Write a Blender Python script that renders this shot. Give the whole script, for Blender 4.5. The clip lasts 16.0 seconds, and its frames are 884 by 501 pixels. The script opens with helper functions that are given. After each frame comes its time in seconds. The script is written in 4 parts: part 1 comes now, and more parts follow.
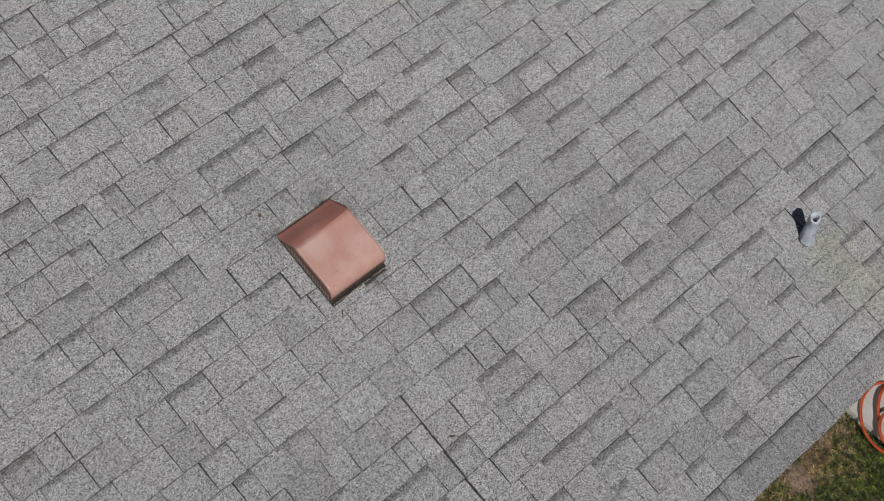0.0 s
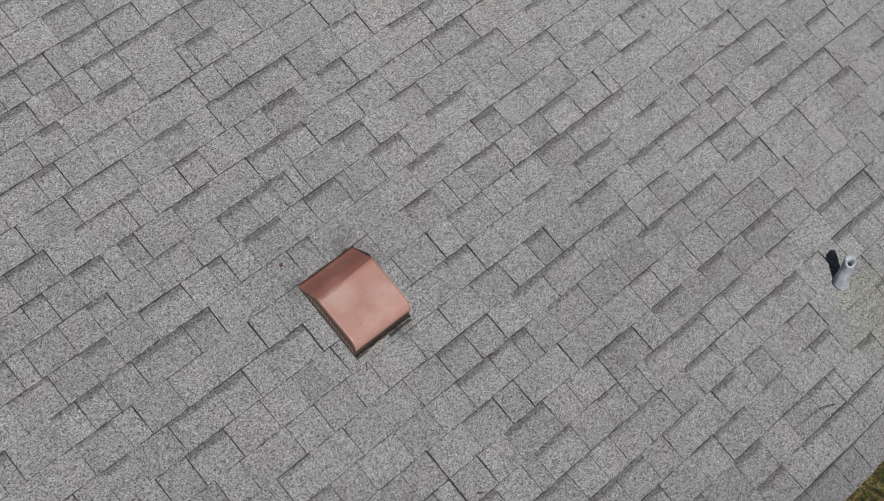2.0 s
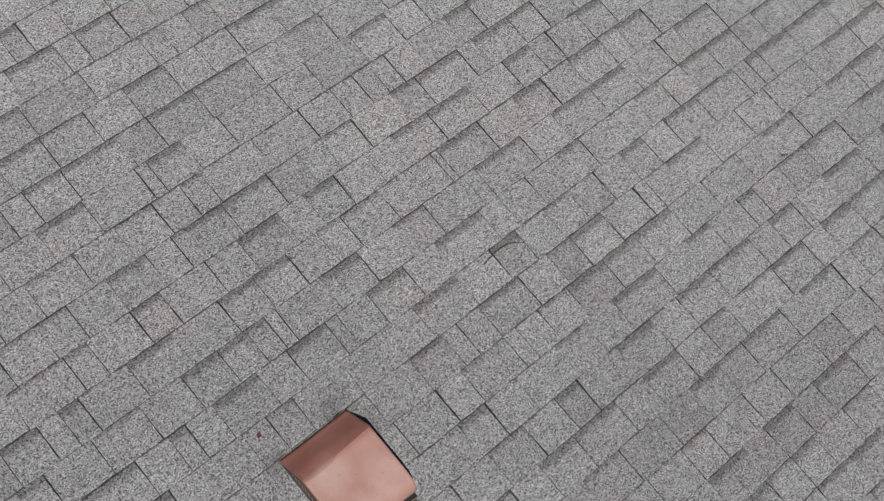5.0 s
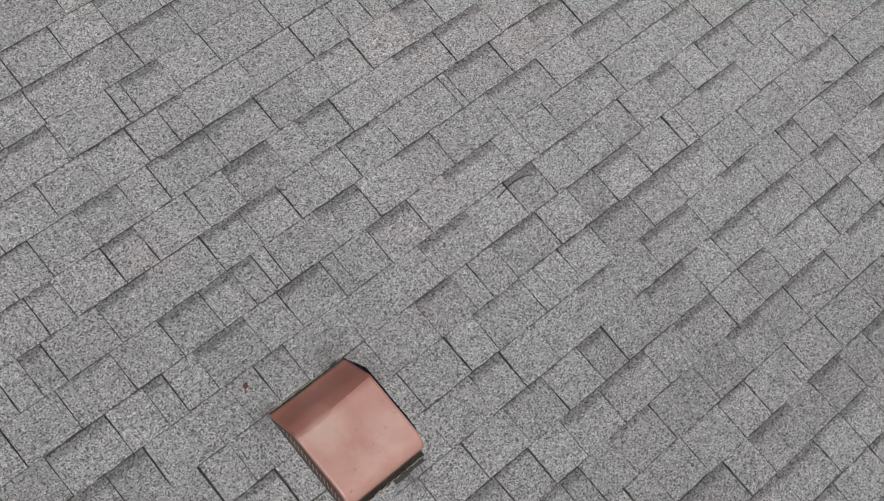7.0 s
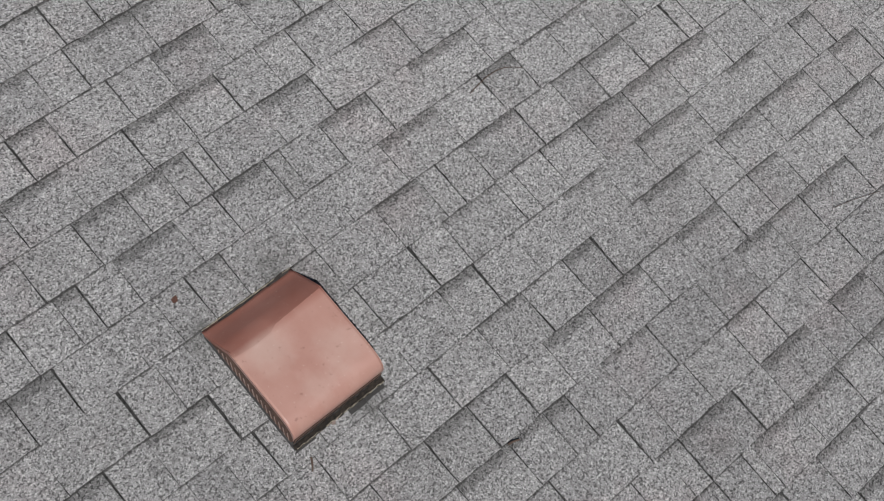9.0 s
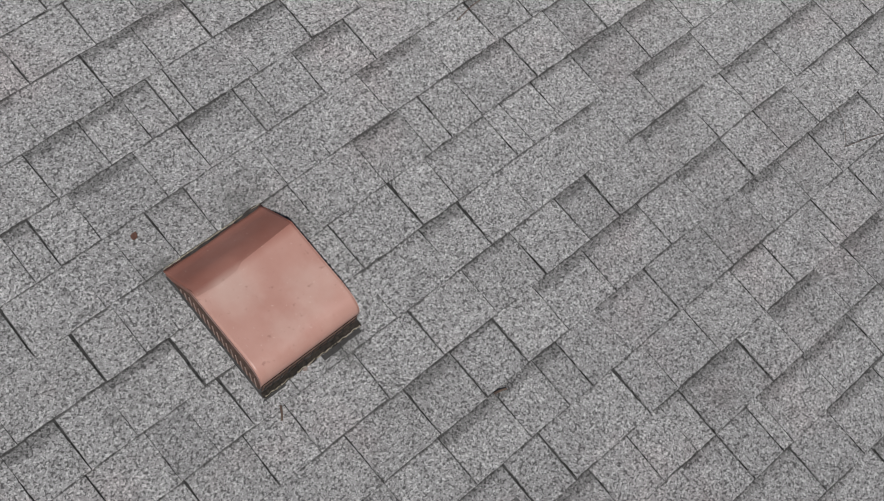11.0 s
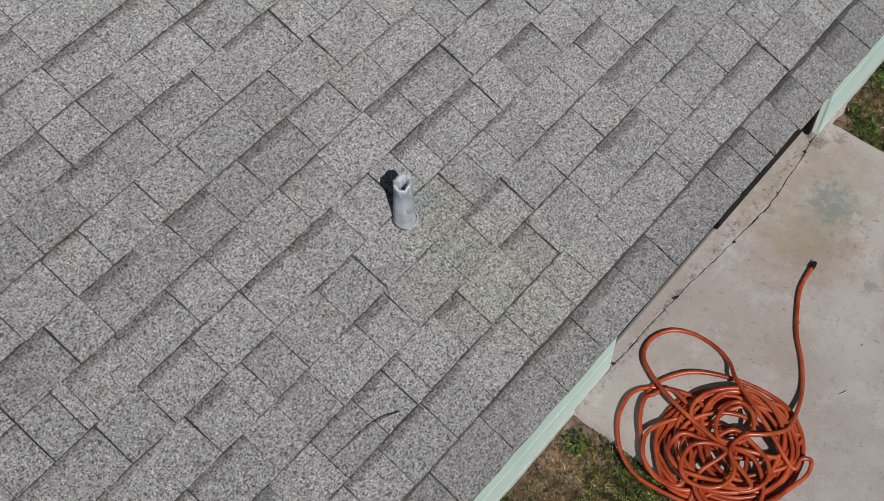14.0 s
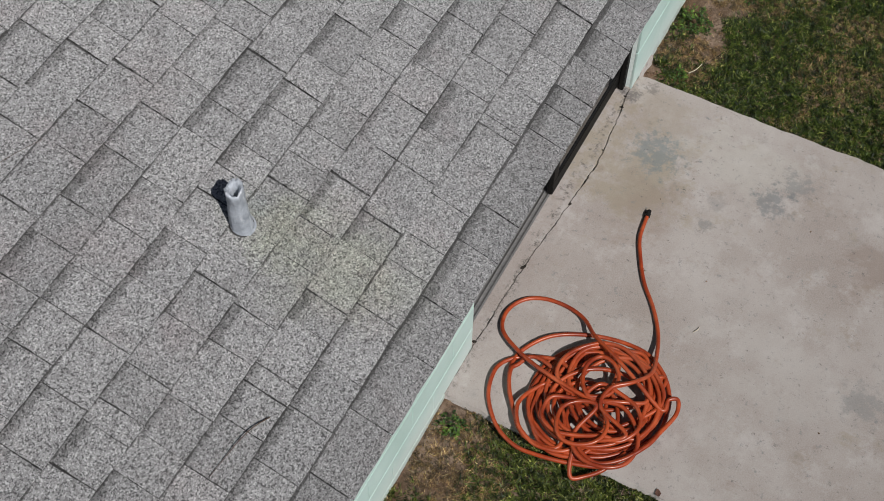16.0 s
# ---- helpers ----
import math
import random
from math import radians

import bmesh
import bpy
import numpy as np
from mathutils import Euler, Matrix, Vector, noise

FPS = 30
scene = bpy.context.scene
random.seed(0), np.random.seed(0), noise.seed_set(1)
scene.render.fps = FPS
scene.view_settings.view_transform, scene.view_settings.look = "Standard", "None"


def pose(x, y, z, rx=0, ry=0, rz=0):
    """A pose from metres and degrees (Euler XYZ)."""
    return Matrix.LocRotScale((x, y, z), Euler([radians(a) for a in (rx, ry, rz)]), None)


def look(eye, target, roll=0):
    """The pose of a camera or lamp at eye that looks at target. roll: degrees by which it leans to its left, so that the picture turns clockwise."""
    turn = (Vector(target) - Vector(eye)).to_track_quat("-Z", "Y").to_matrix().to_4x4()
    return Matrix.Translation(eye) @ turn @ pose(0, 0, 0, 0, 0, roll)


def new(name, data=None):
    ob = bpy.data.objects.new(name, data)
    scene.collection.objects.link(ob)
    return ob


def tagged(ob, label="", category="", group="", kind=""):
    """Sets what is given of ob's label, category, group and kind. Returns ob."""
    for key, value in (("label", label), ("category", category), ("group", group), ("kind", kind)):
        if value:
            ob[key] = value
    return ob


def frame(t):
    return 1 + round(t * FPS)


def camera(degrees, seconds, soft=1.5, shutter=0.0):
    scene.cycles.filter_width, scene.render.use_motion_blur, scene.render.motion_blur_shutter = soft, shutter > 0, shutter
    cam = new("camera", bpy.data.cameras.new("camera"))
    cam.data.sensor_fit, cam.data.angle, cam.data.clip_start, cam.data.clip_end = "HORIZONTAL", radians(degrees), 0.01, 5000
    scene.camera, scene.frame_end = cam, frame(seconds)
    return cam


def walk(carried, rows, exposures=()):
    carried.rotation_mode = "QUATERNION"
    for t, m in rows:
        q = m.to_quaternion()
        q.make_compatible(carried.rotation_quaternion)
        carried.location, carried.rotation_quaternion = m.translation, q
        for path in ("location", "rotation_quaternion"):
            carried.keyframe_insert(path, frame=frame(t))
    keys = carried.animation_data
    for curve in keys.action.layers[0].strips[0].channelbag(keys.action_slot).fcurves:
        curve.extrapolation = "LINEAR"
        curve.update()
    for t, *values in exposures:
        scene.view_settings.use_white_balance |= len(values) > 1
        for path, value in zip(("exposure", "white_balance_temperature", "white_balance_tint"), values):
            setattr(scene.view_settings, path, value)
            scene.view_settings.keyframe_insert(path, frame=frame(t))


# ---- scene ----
cam = camera(38.42, 16.0, soft=0.9)
PATH = [
    (0.0, -3.4952, -0.6545, 7.2952, 33.613, -0.386, -42.044),
    (0.5, -3.5158, -0.6286, 7.2992, 33.628, -0.255, -42.089),
    (1.0, -3.5348, -0.6006, 7.2963, 33.637, -0.145, -42.036),
    (1.5, -3.4957, -0.5497, 7.2918, 33.591, -0.022, -42.054),
    (2.0, -3.3881, -0.4062, 7.2902, 33.554, -0.075, -42.092),
    (2.5, -3.2006, -0.1705, 7.2958, 33.547, -0.081, -42.125),
    (3.0, -2.9972, 0.1132, 7.2974, 33.792, -0.245, -42.267),
    (3.2, -2.9244, 0.1751, 7.2879, 34.277, -0.022, -42.209),
    (5.3, -2.8119, 0.2608, 6.6715, 35.47, 0.31, -41.92),
    (5.5, -2.8061, 0.2814, 6.6294, 35.159, 0.143, -41.987),
    (6.0, -2.8059, 0.312, 6.5043, 34.971, -0.016, -42.056),
    (6.5, -2.7917, 0.335, 6.373, 35.061, 0.179, -42.013),
    (7.0, -2.761, 0.3716, 6.2522, 34.843, 0.198, -42.059),
    (7.5, -2.7326, 0.3633, 6.1056, 35.012, 0.38, -42.05),
    (8.0, -2.7027, 0.3677, 5.9471, 34.911, 0.361, -42.102),
    (8.5, -2.6726, 0.3817, 5.7927, 34.721, 0.2, -42.267),
    (9.0, -2.6491, 0.3753, 5.638, 34.929, 0.16, -42.42),
    (9.5, -2.6292, 0.3625, 5.4888, 35.01, -0.001, -42.526),
    (9.7, -2.6029, 0.3664, 5.4493, 34.537, 0.117, -42.262),
    (11.8, -2.568, 0.3319, 5.3593, 34.381, 0.338, -42.209),
    (12.0, -2.5135, 0.3051, 5.3824, 33.926, 0.175, -42.314),
    (12.5, -2.1913, 0.0331, 5.4313, 32.816, 0.251, -42.073),
    (13.0, -1.7546, -0.4556, 5.4629, 32.723, 0.477, -42.109),
    (13.5, -1.5824, -0.6977, 5.4536, 33.013, 0.075, -45.012),
    (14.0, -1.5289, -0.7781, 5.4566, 33.116, -0.033, -50.097),
    (14.5, -1.514, -0.8037, 5.4664, 33.149, -0.246, -54.969),
    (15.0, -1.5185, -0.8082, 5.4565, 33.314, -0.434, -59.192),
    (15.5, -1.5403, -0.8184, 5.4458, 33.476, -0.444, -61.861),
    (16.0, -1.5696, -0.8165, 5.4248, 33.587, -0.465, -61.992),
]
walk(cam, [(t, pose(x, y, z, rx, ry, rz)) for t, x, y, z, rx, ry, rz in PATH])

# ---- light ----
SUN = Vector((-0.317, -0.575, 0.755)).normalized()
world = bpy.data.worlds.new("sky")
scene.world = world
world.use_nodes = True
wn = world.node_tree.nodes
sky = wn.new("ShaderNodeTexSky")
sky.sky_type = "NISHITA"
sky.sun_disc = False
sky.sun_elevation = math.asin(SUN.z)
sky.sun_rotation = math.atan2(SUN.x, SUN.y) % (2 * math.pi)
sky.altitude = 100
sky.air_density = 0.6
wn["Background"].inputs["Strength"].default_value = 0.05
world.node_tree.links.new(sky.outputs[0], wn["Background"].inputs["Color"])
lamp = bpy.data.lights.new("sun", "SUN")
lamp.energy, lamp.angle, lamp.color = 5.0, radians(0.53), (1.0, 0.98, 0.965)
sun = new("sun", lamp)
sun.matrix_world = look(SUN * 30, (0, 0, 0))
scene.view_settings.exposure = -0.48

# ---- plan ----
PITCH = 18.64            # degrees of the roof slope
EAVE_Z = 2.184           # height of the shingle edge over the patio
ROOF = pose(0, 0, EAVE_Z, PITCH)   # x along the eave, y up the slope, z off the roof
COURSE, FIRST = 0.143, 0.0055
U0, U1, RIDGE = -7.0, 7.0, 5.5
WALL_Y = 0.442           # face of the house wall
OPEN0, OPEN1 = 1.20, 3.10   # sliding door opening
SLAB0, SLAB1 = 0.915, 3.222    # patio slab
GRASS_Z = -0.045
rng = random.Random(7)


# ---- helpers ----
def part(name, bm, material, parent=None, label="", smooth=False):
    me = bpy.data.meshes.new(name)
    if isinstance(bm, tuple):
        me.from_pydata(*bm)
    else:
        bmesh.ops.recalc_face_normals(bm, faces=bm.faces)
        bm.to_mesh(me)
        bm.free()
    for m in material if isinstance(material, list) else [material]:
        me.materials.append(m)
    if smooth:
        me.polygons.foreach_set("use_smooth", [True] * len(me.polygons))
    ob = new(name, me)
    if parent is not None:
        ob.parent = parent
    if label:
        ob["label"] = label
    return ob


def holder(name, m, label, category, group="", kind=""):
    ob = new(name)
    ob.empty_display_size = 0.1
    ob.matrix_world = m
    return tagged(ob, label, category, group, kind)


def box(bm, x0, x1, y0, y1, z0, z1, bevel=0.0):
    made = bmesh.ops.create_cube(bm, size=1.0)["verts"]
    bmesh.ops.scale(bm, vec=(x1 - x0, y1 - y0, z1 - z0), verts=made)
    bmesh.ops.translate(bm, vec=((x0 + x1) / 2, (y0 + y1) / 2, (z0 + z1) / 2), verts=made)
    if bevel:
        edges = list({e for v in made for e in v.link_edges})
        bmesh.ops.bevel(bm, geom=edges, offset=bevel, segments=2, affect="EDGES")
    return bm


def boxed(*args, **kw):
    return box(bmesh.new(), *args, **kw)


def tube(path, radii, sides=8, capped=True):
    """Vertices and faces of a tube swept along a list of points."""
    pts = [Vector(q) for q in path]
    verts, faces = [], []
    side = None
    for i, q in enumerate(pts):
        ahead = (pts[min(i + 1, len(pts) - 1)] - pts[max(i - 1, 0)]).normalized()
        if side is None:
            side = ahead.orthogonal().normalized()
        side = (side - ahead * side.dot(ahead)).normalized()
        up = ahead.cross(side)
        r = radii[i] if isinstance(radii, (list, tuple)) else radii
        for k in range(sides):
            a = 2 * math.pi * k / sides
            verts.append(tuple(q + side * (r * math.cos(a)) + up * (r * math.sin(a))))
    n = len(pts)
    for i in range(n - 1):
        for k in range(sides):
            b = (k + 1) % sides
            faces.append((i * sides + k, i * sides + b, (i + 1) * sides + b, (i + 1) * sides + k))
    if capped:
        faces.append(tuple(range(sides))[::-1])
        faces.append(tuple(range((n - 1) * sides, n * sides)))
    return verts, [], faces


def glide(points, steps=12, closed=False):
    """A smooth line through points."""
    pts = [Vector(q) for q in points]
    n, out = len(pts), []
    for i in range(n if closed else n - 1):
        a, b = pts[i], pts[(i + 1) % n]
        before = pts[i - 1] if closed or i > 0 else a
        after = pts[(i + 2) % n] if closed or i + 2 < n else b
        for k in range(steps):
            t = k / steps
            out.append(0.5 * (2 * a + (b - before) * t + (2 * before - 5 * a + 4 * b - after) * t ** 2 + (3 * a - before - 3 * b + after) * t ** 3))
    out.append(pts[0].copy() if closed else pts[-1].copy())
    return out


# ---- materials ----
class Nodes:
    """A short way to write node materials."""

    def __init__(self, name, rough=0.8, metal=0.0, spec=0.5):
        self.mat = bpy.data.materials.new(name)
        self.mat.use_nodes = True
        self.tree = self.mat.node_tree
        self.bsdf = self.tree.nodes["Principled BSDF"]
        self.bsdf.inputs["Roughness"].default_value = rough
        self.bsdf.inputs["Metallic"].default_value = metal
        self.bsdf.inputs["Specular IOR Level"].default_value = spec
        self.bsdf.inputs["Diffuse Roughness"].default_value = 1.0 if rough > 0.8 else 0.0
        self.place = self.tree.nodes.new("ShaderNodeTexCoord").outputs["Object"]

    def node(self, kind, **values):
        n = self.tree.nodes.new(kind)
        for key, value in values.items():
            socket = n.inputs[key.replace("_", " ")] if key.replace("_", " ") in n.inputs else None
            if socket is None:
                raise KeyError(key)
            if isinstance(value, bpy.types.NodeSocket):
                self.tree.links.new(value, socket)
            else:
                socket.default_value = value
        return n

    def world_place(self):
        self.place = self.tree.nodes.new("ShaderNodeNewGeometry").outputs["Position"]
        return self

    def noise(self, scale, detail=3.0, rough=0.6, stretch=None):
        vec = self.place
        if stretch:
            m = self.node("ShaderNodeMapping", Vector=vec)
            m.inputs["Scale"].default_value = stretch
            vec = m.outputs[0]
        return self.node("ShaderNodeTexNoise", Vector=vec, Scale=scale, Detail=detail, Roughness=rough).outputs["Fac"]

    def cells(self, scale, feature="F1"):
        n = self.node("ShaderNodeTexVoronoi", Vector=self.place, Scale=scale)
        n.feature = feature
        return n

    def ramp(self, value, lo, hi, a=0.0, b=1.0):
        n = self.tree.nodes.new("ShaderNodeMapRange")
        self.tree.links.new(value, n.inputs[0])
        for k, v in zip((1, 2, 3, 4), (lo, hi, a, b)):
            n.inputs[k].default_value = v
        return n.outputs[0]

    def mix(self, fac, a, b, how="MIX"):
        n = self.tree.nodes.new("ShaderNodeMix")
        n.data_type, n.blend_type = "RGBA", how
        for socket, value in ((n.inputs[0], fac), (n.inputs[6], a), (n.inputs[7], b)):
            if isinstance(value, bpy.types.NodeSocket):
                self.tree.links.new(value, socket)
            else:
                socket.default_value = value if isinstance(value, (int, float)) else (*value, 1.0)
        return n.outputs[2]

    def math(self, how, a, b=0.0):
        n = self.tree.nodes.new("ShaderNodeMath")
        n.operation = how
        for socket, value in zip(n.inputs, (a, b)):
            if isinstance(value, bpy.types.NodeSocket):
                self.tree.links.new(value, socket)
            else:
                socket.default_value = value
        return n.outputs[0]

    def random(self):
        """A number for each piece, by object and by island."""
        a = self.tree.nodes.new("ShaderNodeObjectInfo").outputs["Random"]
        b = self.tree.nodes.new("ShaderNodeNewGeometry").outputs["Random Per Island"]
        return self.math("FRACT", self.math("ADD", self.math("MULTIPLY", a, 7.31), b))

    def bump(self, height, strength, distance):
        n = self.node("ShaderNodeBump", Height=height, Strength=strength, Distance=distance)
        self.tree.links.new(n.outputs[0], self.bsdf.inputs["Normal"])

    def done(self, colour, rough=None):
        for key, value in (("Base Color", colour), ("Roughness", rough)):
            if value is None:
                continue
            if isinstance(value, bpy.types.NodeSocket):
                self.tree.links.new(value, self.bsdf.inputs[key])
            else:
                self.bsdf.inputs[key].default_value = (*value, 1.0) if key == "Base Color" else value
        return self.mat


def shingle_material():
    n = Nodes("asphalt_shingle", 0.92, spec=0.2).world_place()
    grain = n.noise(150, 2.0, 0.7)
    sep = n.tree.nodes.new("ShaderNodeSeparateColor")
    n.tree.links.new(n.cells(330).outputs["Color"], sep.inputs[0])
    pick = sep.outputs[0]
    # granules: pale grey, with light and dark ones in small knots
    colour = n.mix(n.ramp(pick, 0.1, 0.9), (0.255, 0.253, 0.251), (0.385, 0.383, 0.38))
    colour = n.mix(n.ramp(n.noise(176, 1.5, 0.6), 0.55, 0.63, 0.0, 0.75), colour, (0.63, 0.625, 0.62))
    colour = n.mix(n.ramp(n.noise(160, 1.5, 0.6), 0.39, 0.46, 0.82, 0.0), colour, (0.070, 0.069, 0.069))
    colour = n.mix(1.0, colour, n.mix(n.ramp(n.noise(70, 2.0, 0.6), 0.34, 0.54), (0.72, 0.72, 0.72), (1.06, 1.06, 1.06)), "MULTIPLY")
    # blend of granule colours from tab to tab
    tint = n.random()
    colour = n.mix(1.0, colour, n.mix(tint, (0.92, 0.92, 0.922), (1.06, 1.058, 1.055)), "MULTIPLY")
    # dark granule band printed on the lower layer, broken dark line under the butt above
    uv = n.tree.nodes.new("ShaderNodeUVMap")
    uv.uv_map = "band"
    split = n.tree.nodes.new("ShaderNodeSeparateXYZ")
    n.tree.links.new(uv.outputs[0], split.inputs[0])
    wear = n.tree.nodes.new("ShaderNodeUVMap")
    wear.uv_map = "wear"
    soot = n.tree.nodes.new("ShaderNodeSeparateXYZ")
    n.tree.links.new(wear.outputs[0], soot.inputs[0])
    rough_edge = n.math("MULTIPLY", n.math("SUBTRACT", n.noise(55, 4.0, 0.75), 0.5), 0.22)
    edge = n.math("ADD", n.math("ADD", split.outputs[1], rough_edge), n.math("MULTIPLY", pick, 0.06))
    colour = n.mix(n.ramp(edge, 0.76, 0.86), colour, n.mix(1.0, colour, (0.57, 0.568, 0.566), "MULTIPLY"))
    butt_line = n.math("ADD", split.outputs[0], n.math("MULTIPLY", n.math("SUBTRACT", n.noise(18, 6.0, 0.85), 0.5), 0.18))
    colour = n.mix(n.ramp(butt_line, 0.965, 0.99, 0.0, 0.78), colour, (0.030, 0.029, 0.028))
    colour = n.mix(soot.outputs[0], colour, n.mix(pick, (0.045, 0.044, 0.043), (0.16, 0.157, 0.153)))
    # pinkish and bleached patches, soot stains
    colour = n.mix(n.ramp(n.noise(3.4, 5.0, 0.7), 0.52, 0.68, 0.0, 0.5), colour, n.mix(1.0, colour, (1.06, 0.96, 0.96), "MULTIPLY"))
    colour = n.mix(n.ramp(n.noise(0.8, 3.0, 0.6), 0.35, 0.7, 0.0, 1.0), colour, n.mix(1.0, colour, (0.88, 0.88, 0.885), "MULTIPLY"))
    colour = n.mix(n.ramp(n.noise(9, 5.0, 0.7), 0.54, 0.75, 0.0, 0.38), colour, (0.10, 0.098, 0.095))
    colour = n.mix(n.ramp(n.noise(26, 4.0, 0.7), 0.66, 0.74, 0.0, 0.5), colour, (0.05, 0.047, 0.044))
    # olive lichen washed down the slope from the pipe, lead-grey run-off beside it
    for u, v, size, much, tone in ((0.07, 0.62, 0.17, 0.50, (0.96, 1.00, 0.84)), (0.07, 0.44, 0.26, 0.52, (0.99, 1.03, 0.87)),
                                   (0.12, 0.26, 0.22, 0.40, (0.97, 1.00, 0.88)), (0.105, 0.685, 0.055, 0.75, (0.96, 1.00, 1.06))):
        off = n.node("ShaderNodeVectorMath")
        off.operation = "DISTANCE"
        n.tree.links.new(n.place, off.inputs[0])
        off.inputs[1].default_value = ROOF @ Vector((u, v, 0.004))
        near = n.math("ADD", off.outputs["Value"], n.math("MULTIPLY", n.math("SUBTRACT", n.noise(9, 5.0, 0.7), 0.5), size * 1.6))
        colour = n.mix(n.ramp(near, size * 0.3, size, much, 0.0), colour, n.mix(1.0, colour, tone, "MULTIPLY"))
    # black grime washed round the top of the vent
    for u, v, size in ((-1.72, 2.18, 0.10), (-1.99, 2.13, 0.07), (-1.66, 2.06, 0.08), (-1.75, 1.73, 0.07)):
        off = n.node("ShaderNodeVectorMath")
        off.operation = "DISTANCE"
        n.tree.links.new(n.place, off.inputs[0])
        off.inputs[1].default_value = ROOF @ Vector((u, v, 0.004))
        near = n.math("ADD", off.outputs["Value"], n.math("MULTIPLY", n.math("SUBTRACT", n.noise(30, 6.0, 0.8), 0.5), size * 3.0))
        colour = n.mix(n.ramp(near, 0.0, size, 0.52, 0.0), colour, (0.085, 0.085, 0.08))
    n.bump(n.math("ADD", n.math("MULTIPLY", pick, 0.7), grain), 0.7, 0.0020)
    return n.done(colour)


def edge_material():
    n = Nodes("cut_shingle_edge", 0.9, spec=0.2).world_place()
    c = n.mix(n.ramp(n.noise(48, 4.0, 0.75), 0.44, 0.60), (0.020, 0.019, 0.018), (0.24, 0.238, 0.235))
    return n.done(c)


def plain(name, colour, rough=0.7, metal=0.0, scale=30.0, vary=0.25, bump=0.0, spec=0.5):
    n = Nodes(name, rough, metal, spec)
    lo, hi = tuple(v * (1 - vary) for v in colour), tuple(min(1.0, v * (1 + vary)) for v in colour)
    c = n.mix(n.ramp(n.noise(scale, 5.0, 0.65), 0.3, 0.7), lo, hi)
    c = n.mix(n.ramp(n.noise(scale / 7, 3.0), 0.35, 0.7, 0.0, 0.6), c, n.mix(1.0, c, (1 - vary,) * 3, "MULTIPLY"))
    if bump:
        n.bump(n.noise(scale * 2, 4.0, 0.7), 0.5, bump)
    return n.done(c)


def hood_material():
    n = Nodes("painted_terracotta_metal", 0.42, 0.0, 0.5)
    c = n.mix(n.ramp(n.noise(7.0, 3.0, 0.5), 0.34, 0.64), (0.275, 0.100, 0.070), (0.320, 0.140, 0.106))
    # chalked clouds and streaks on the faded top, also painted lighter as sunlit
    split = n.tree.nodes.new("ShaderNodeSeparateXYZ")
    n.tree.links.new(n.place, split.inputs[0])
    # back slope keeps the dark base, its shade painted in
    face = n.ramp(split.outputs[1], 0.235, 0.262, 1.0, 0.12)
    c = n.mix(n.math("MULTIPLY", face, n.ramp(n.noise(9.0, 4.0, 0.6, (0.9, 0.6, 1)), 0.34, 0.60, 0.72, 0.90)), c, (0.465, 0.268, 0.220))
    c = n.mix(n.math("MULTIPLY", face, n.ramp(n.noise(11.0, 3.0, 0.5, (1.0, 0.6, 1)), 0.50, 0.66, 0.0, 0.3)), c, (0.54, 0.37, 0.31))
    # bleached spots by the knocked crease and along the lower corner
    for spot, size, much in (((0.085, 0.222, 0.107), 0.085, 0.45), ((0.225, 0.110, 0.110), 0.075, 0.32), ((0.120, 0.060, 0.110), 0.060, 0.26)):
        off = n.node("ShaderNodeVectorMath")
        off.operation = "DISTANCE"
        n.tree.links.new(n.place, off.inputs[0])
        off.inputs[1].default_value = spot
        near = n.math("ADD", off.outputs["Value"], n.math("MULTIPLY", n.math("SUBTRACT", n.noise(24, 5.0, 0.65), 0.5), 0.09))
        c = n.mix(n.math("MULTIPLY", face, n.ramp(near, 0.02, size, much, 0.0)), c, (0.54, 0.40, 0.345))
    c = n.mix(n.ramp(n.noise(60, 4.0, 0.7), 0.64, 0.70, 0.0, 0.45), c, (0.20, 0.085, 0.06))
    c = n.mix(n.ramp(n.noise(130, 2.0), 0.70, 0.75, 0.0, 0.6), c, (0.66, 0.50, 0.42))
    n.bump(n.noise(9, 2.0), 0.35, 0.008)
    return n.done(c, n.ramp(n.noise(20, 3.0), 0.3, 0.7, 0.34, 0.58))


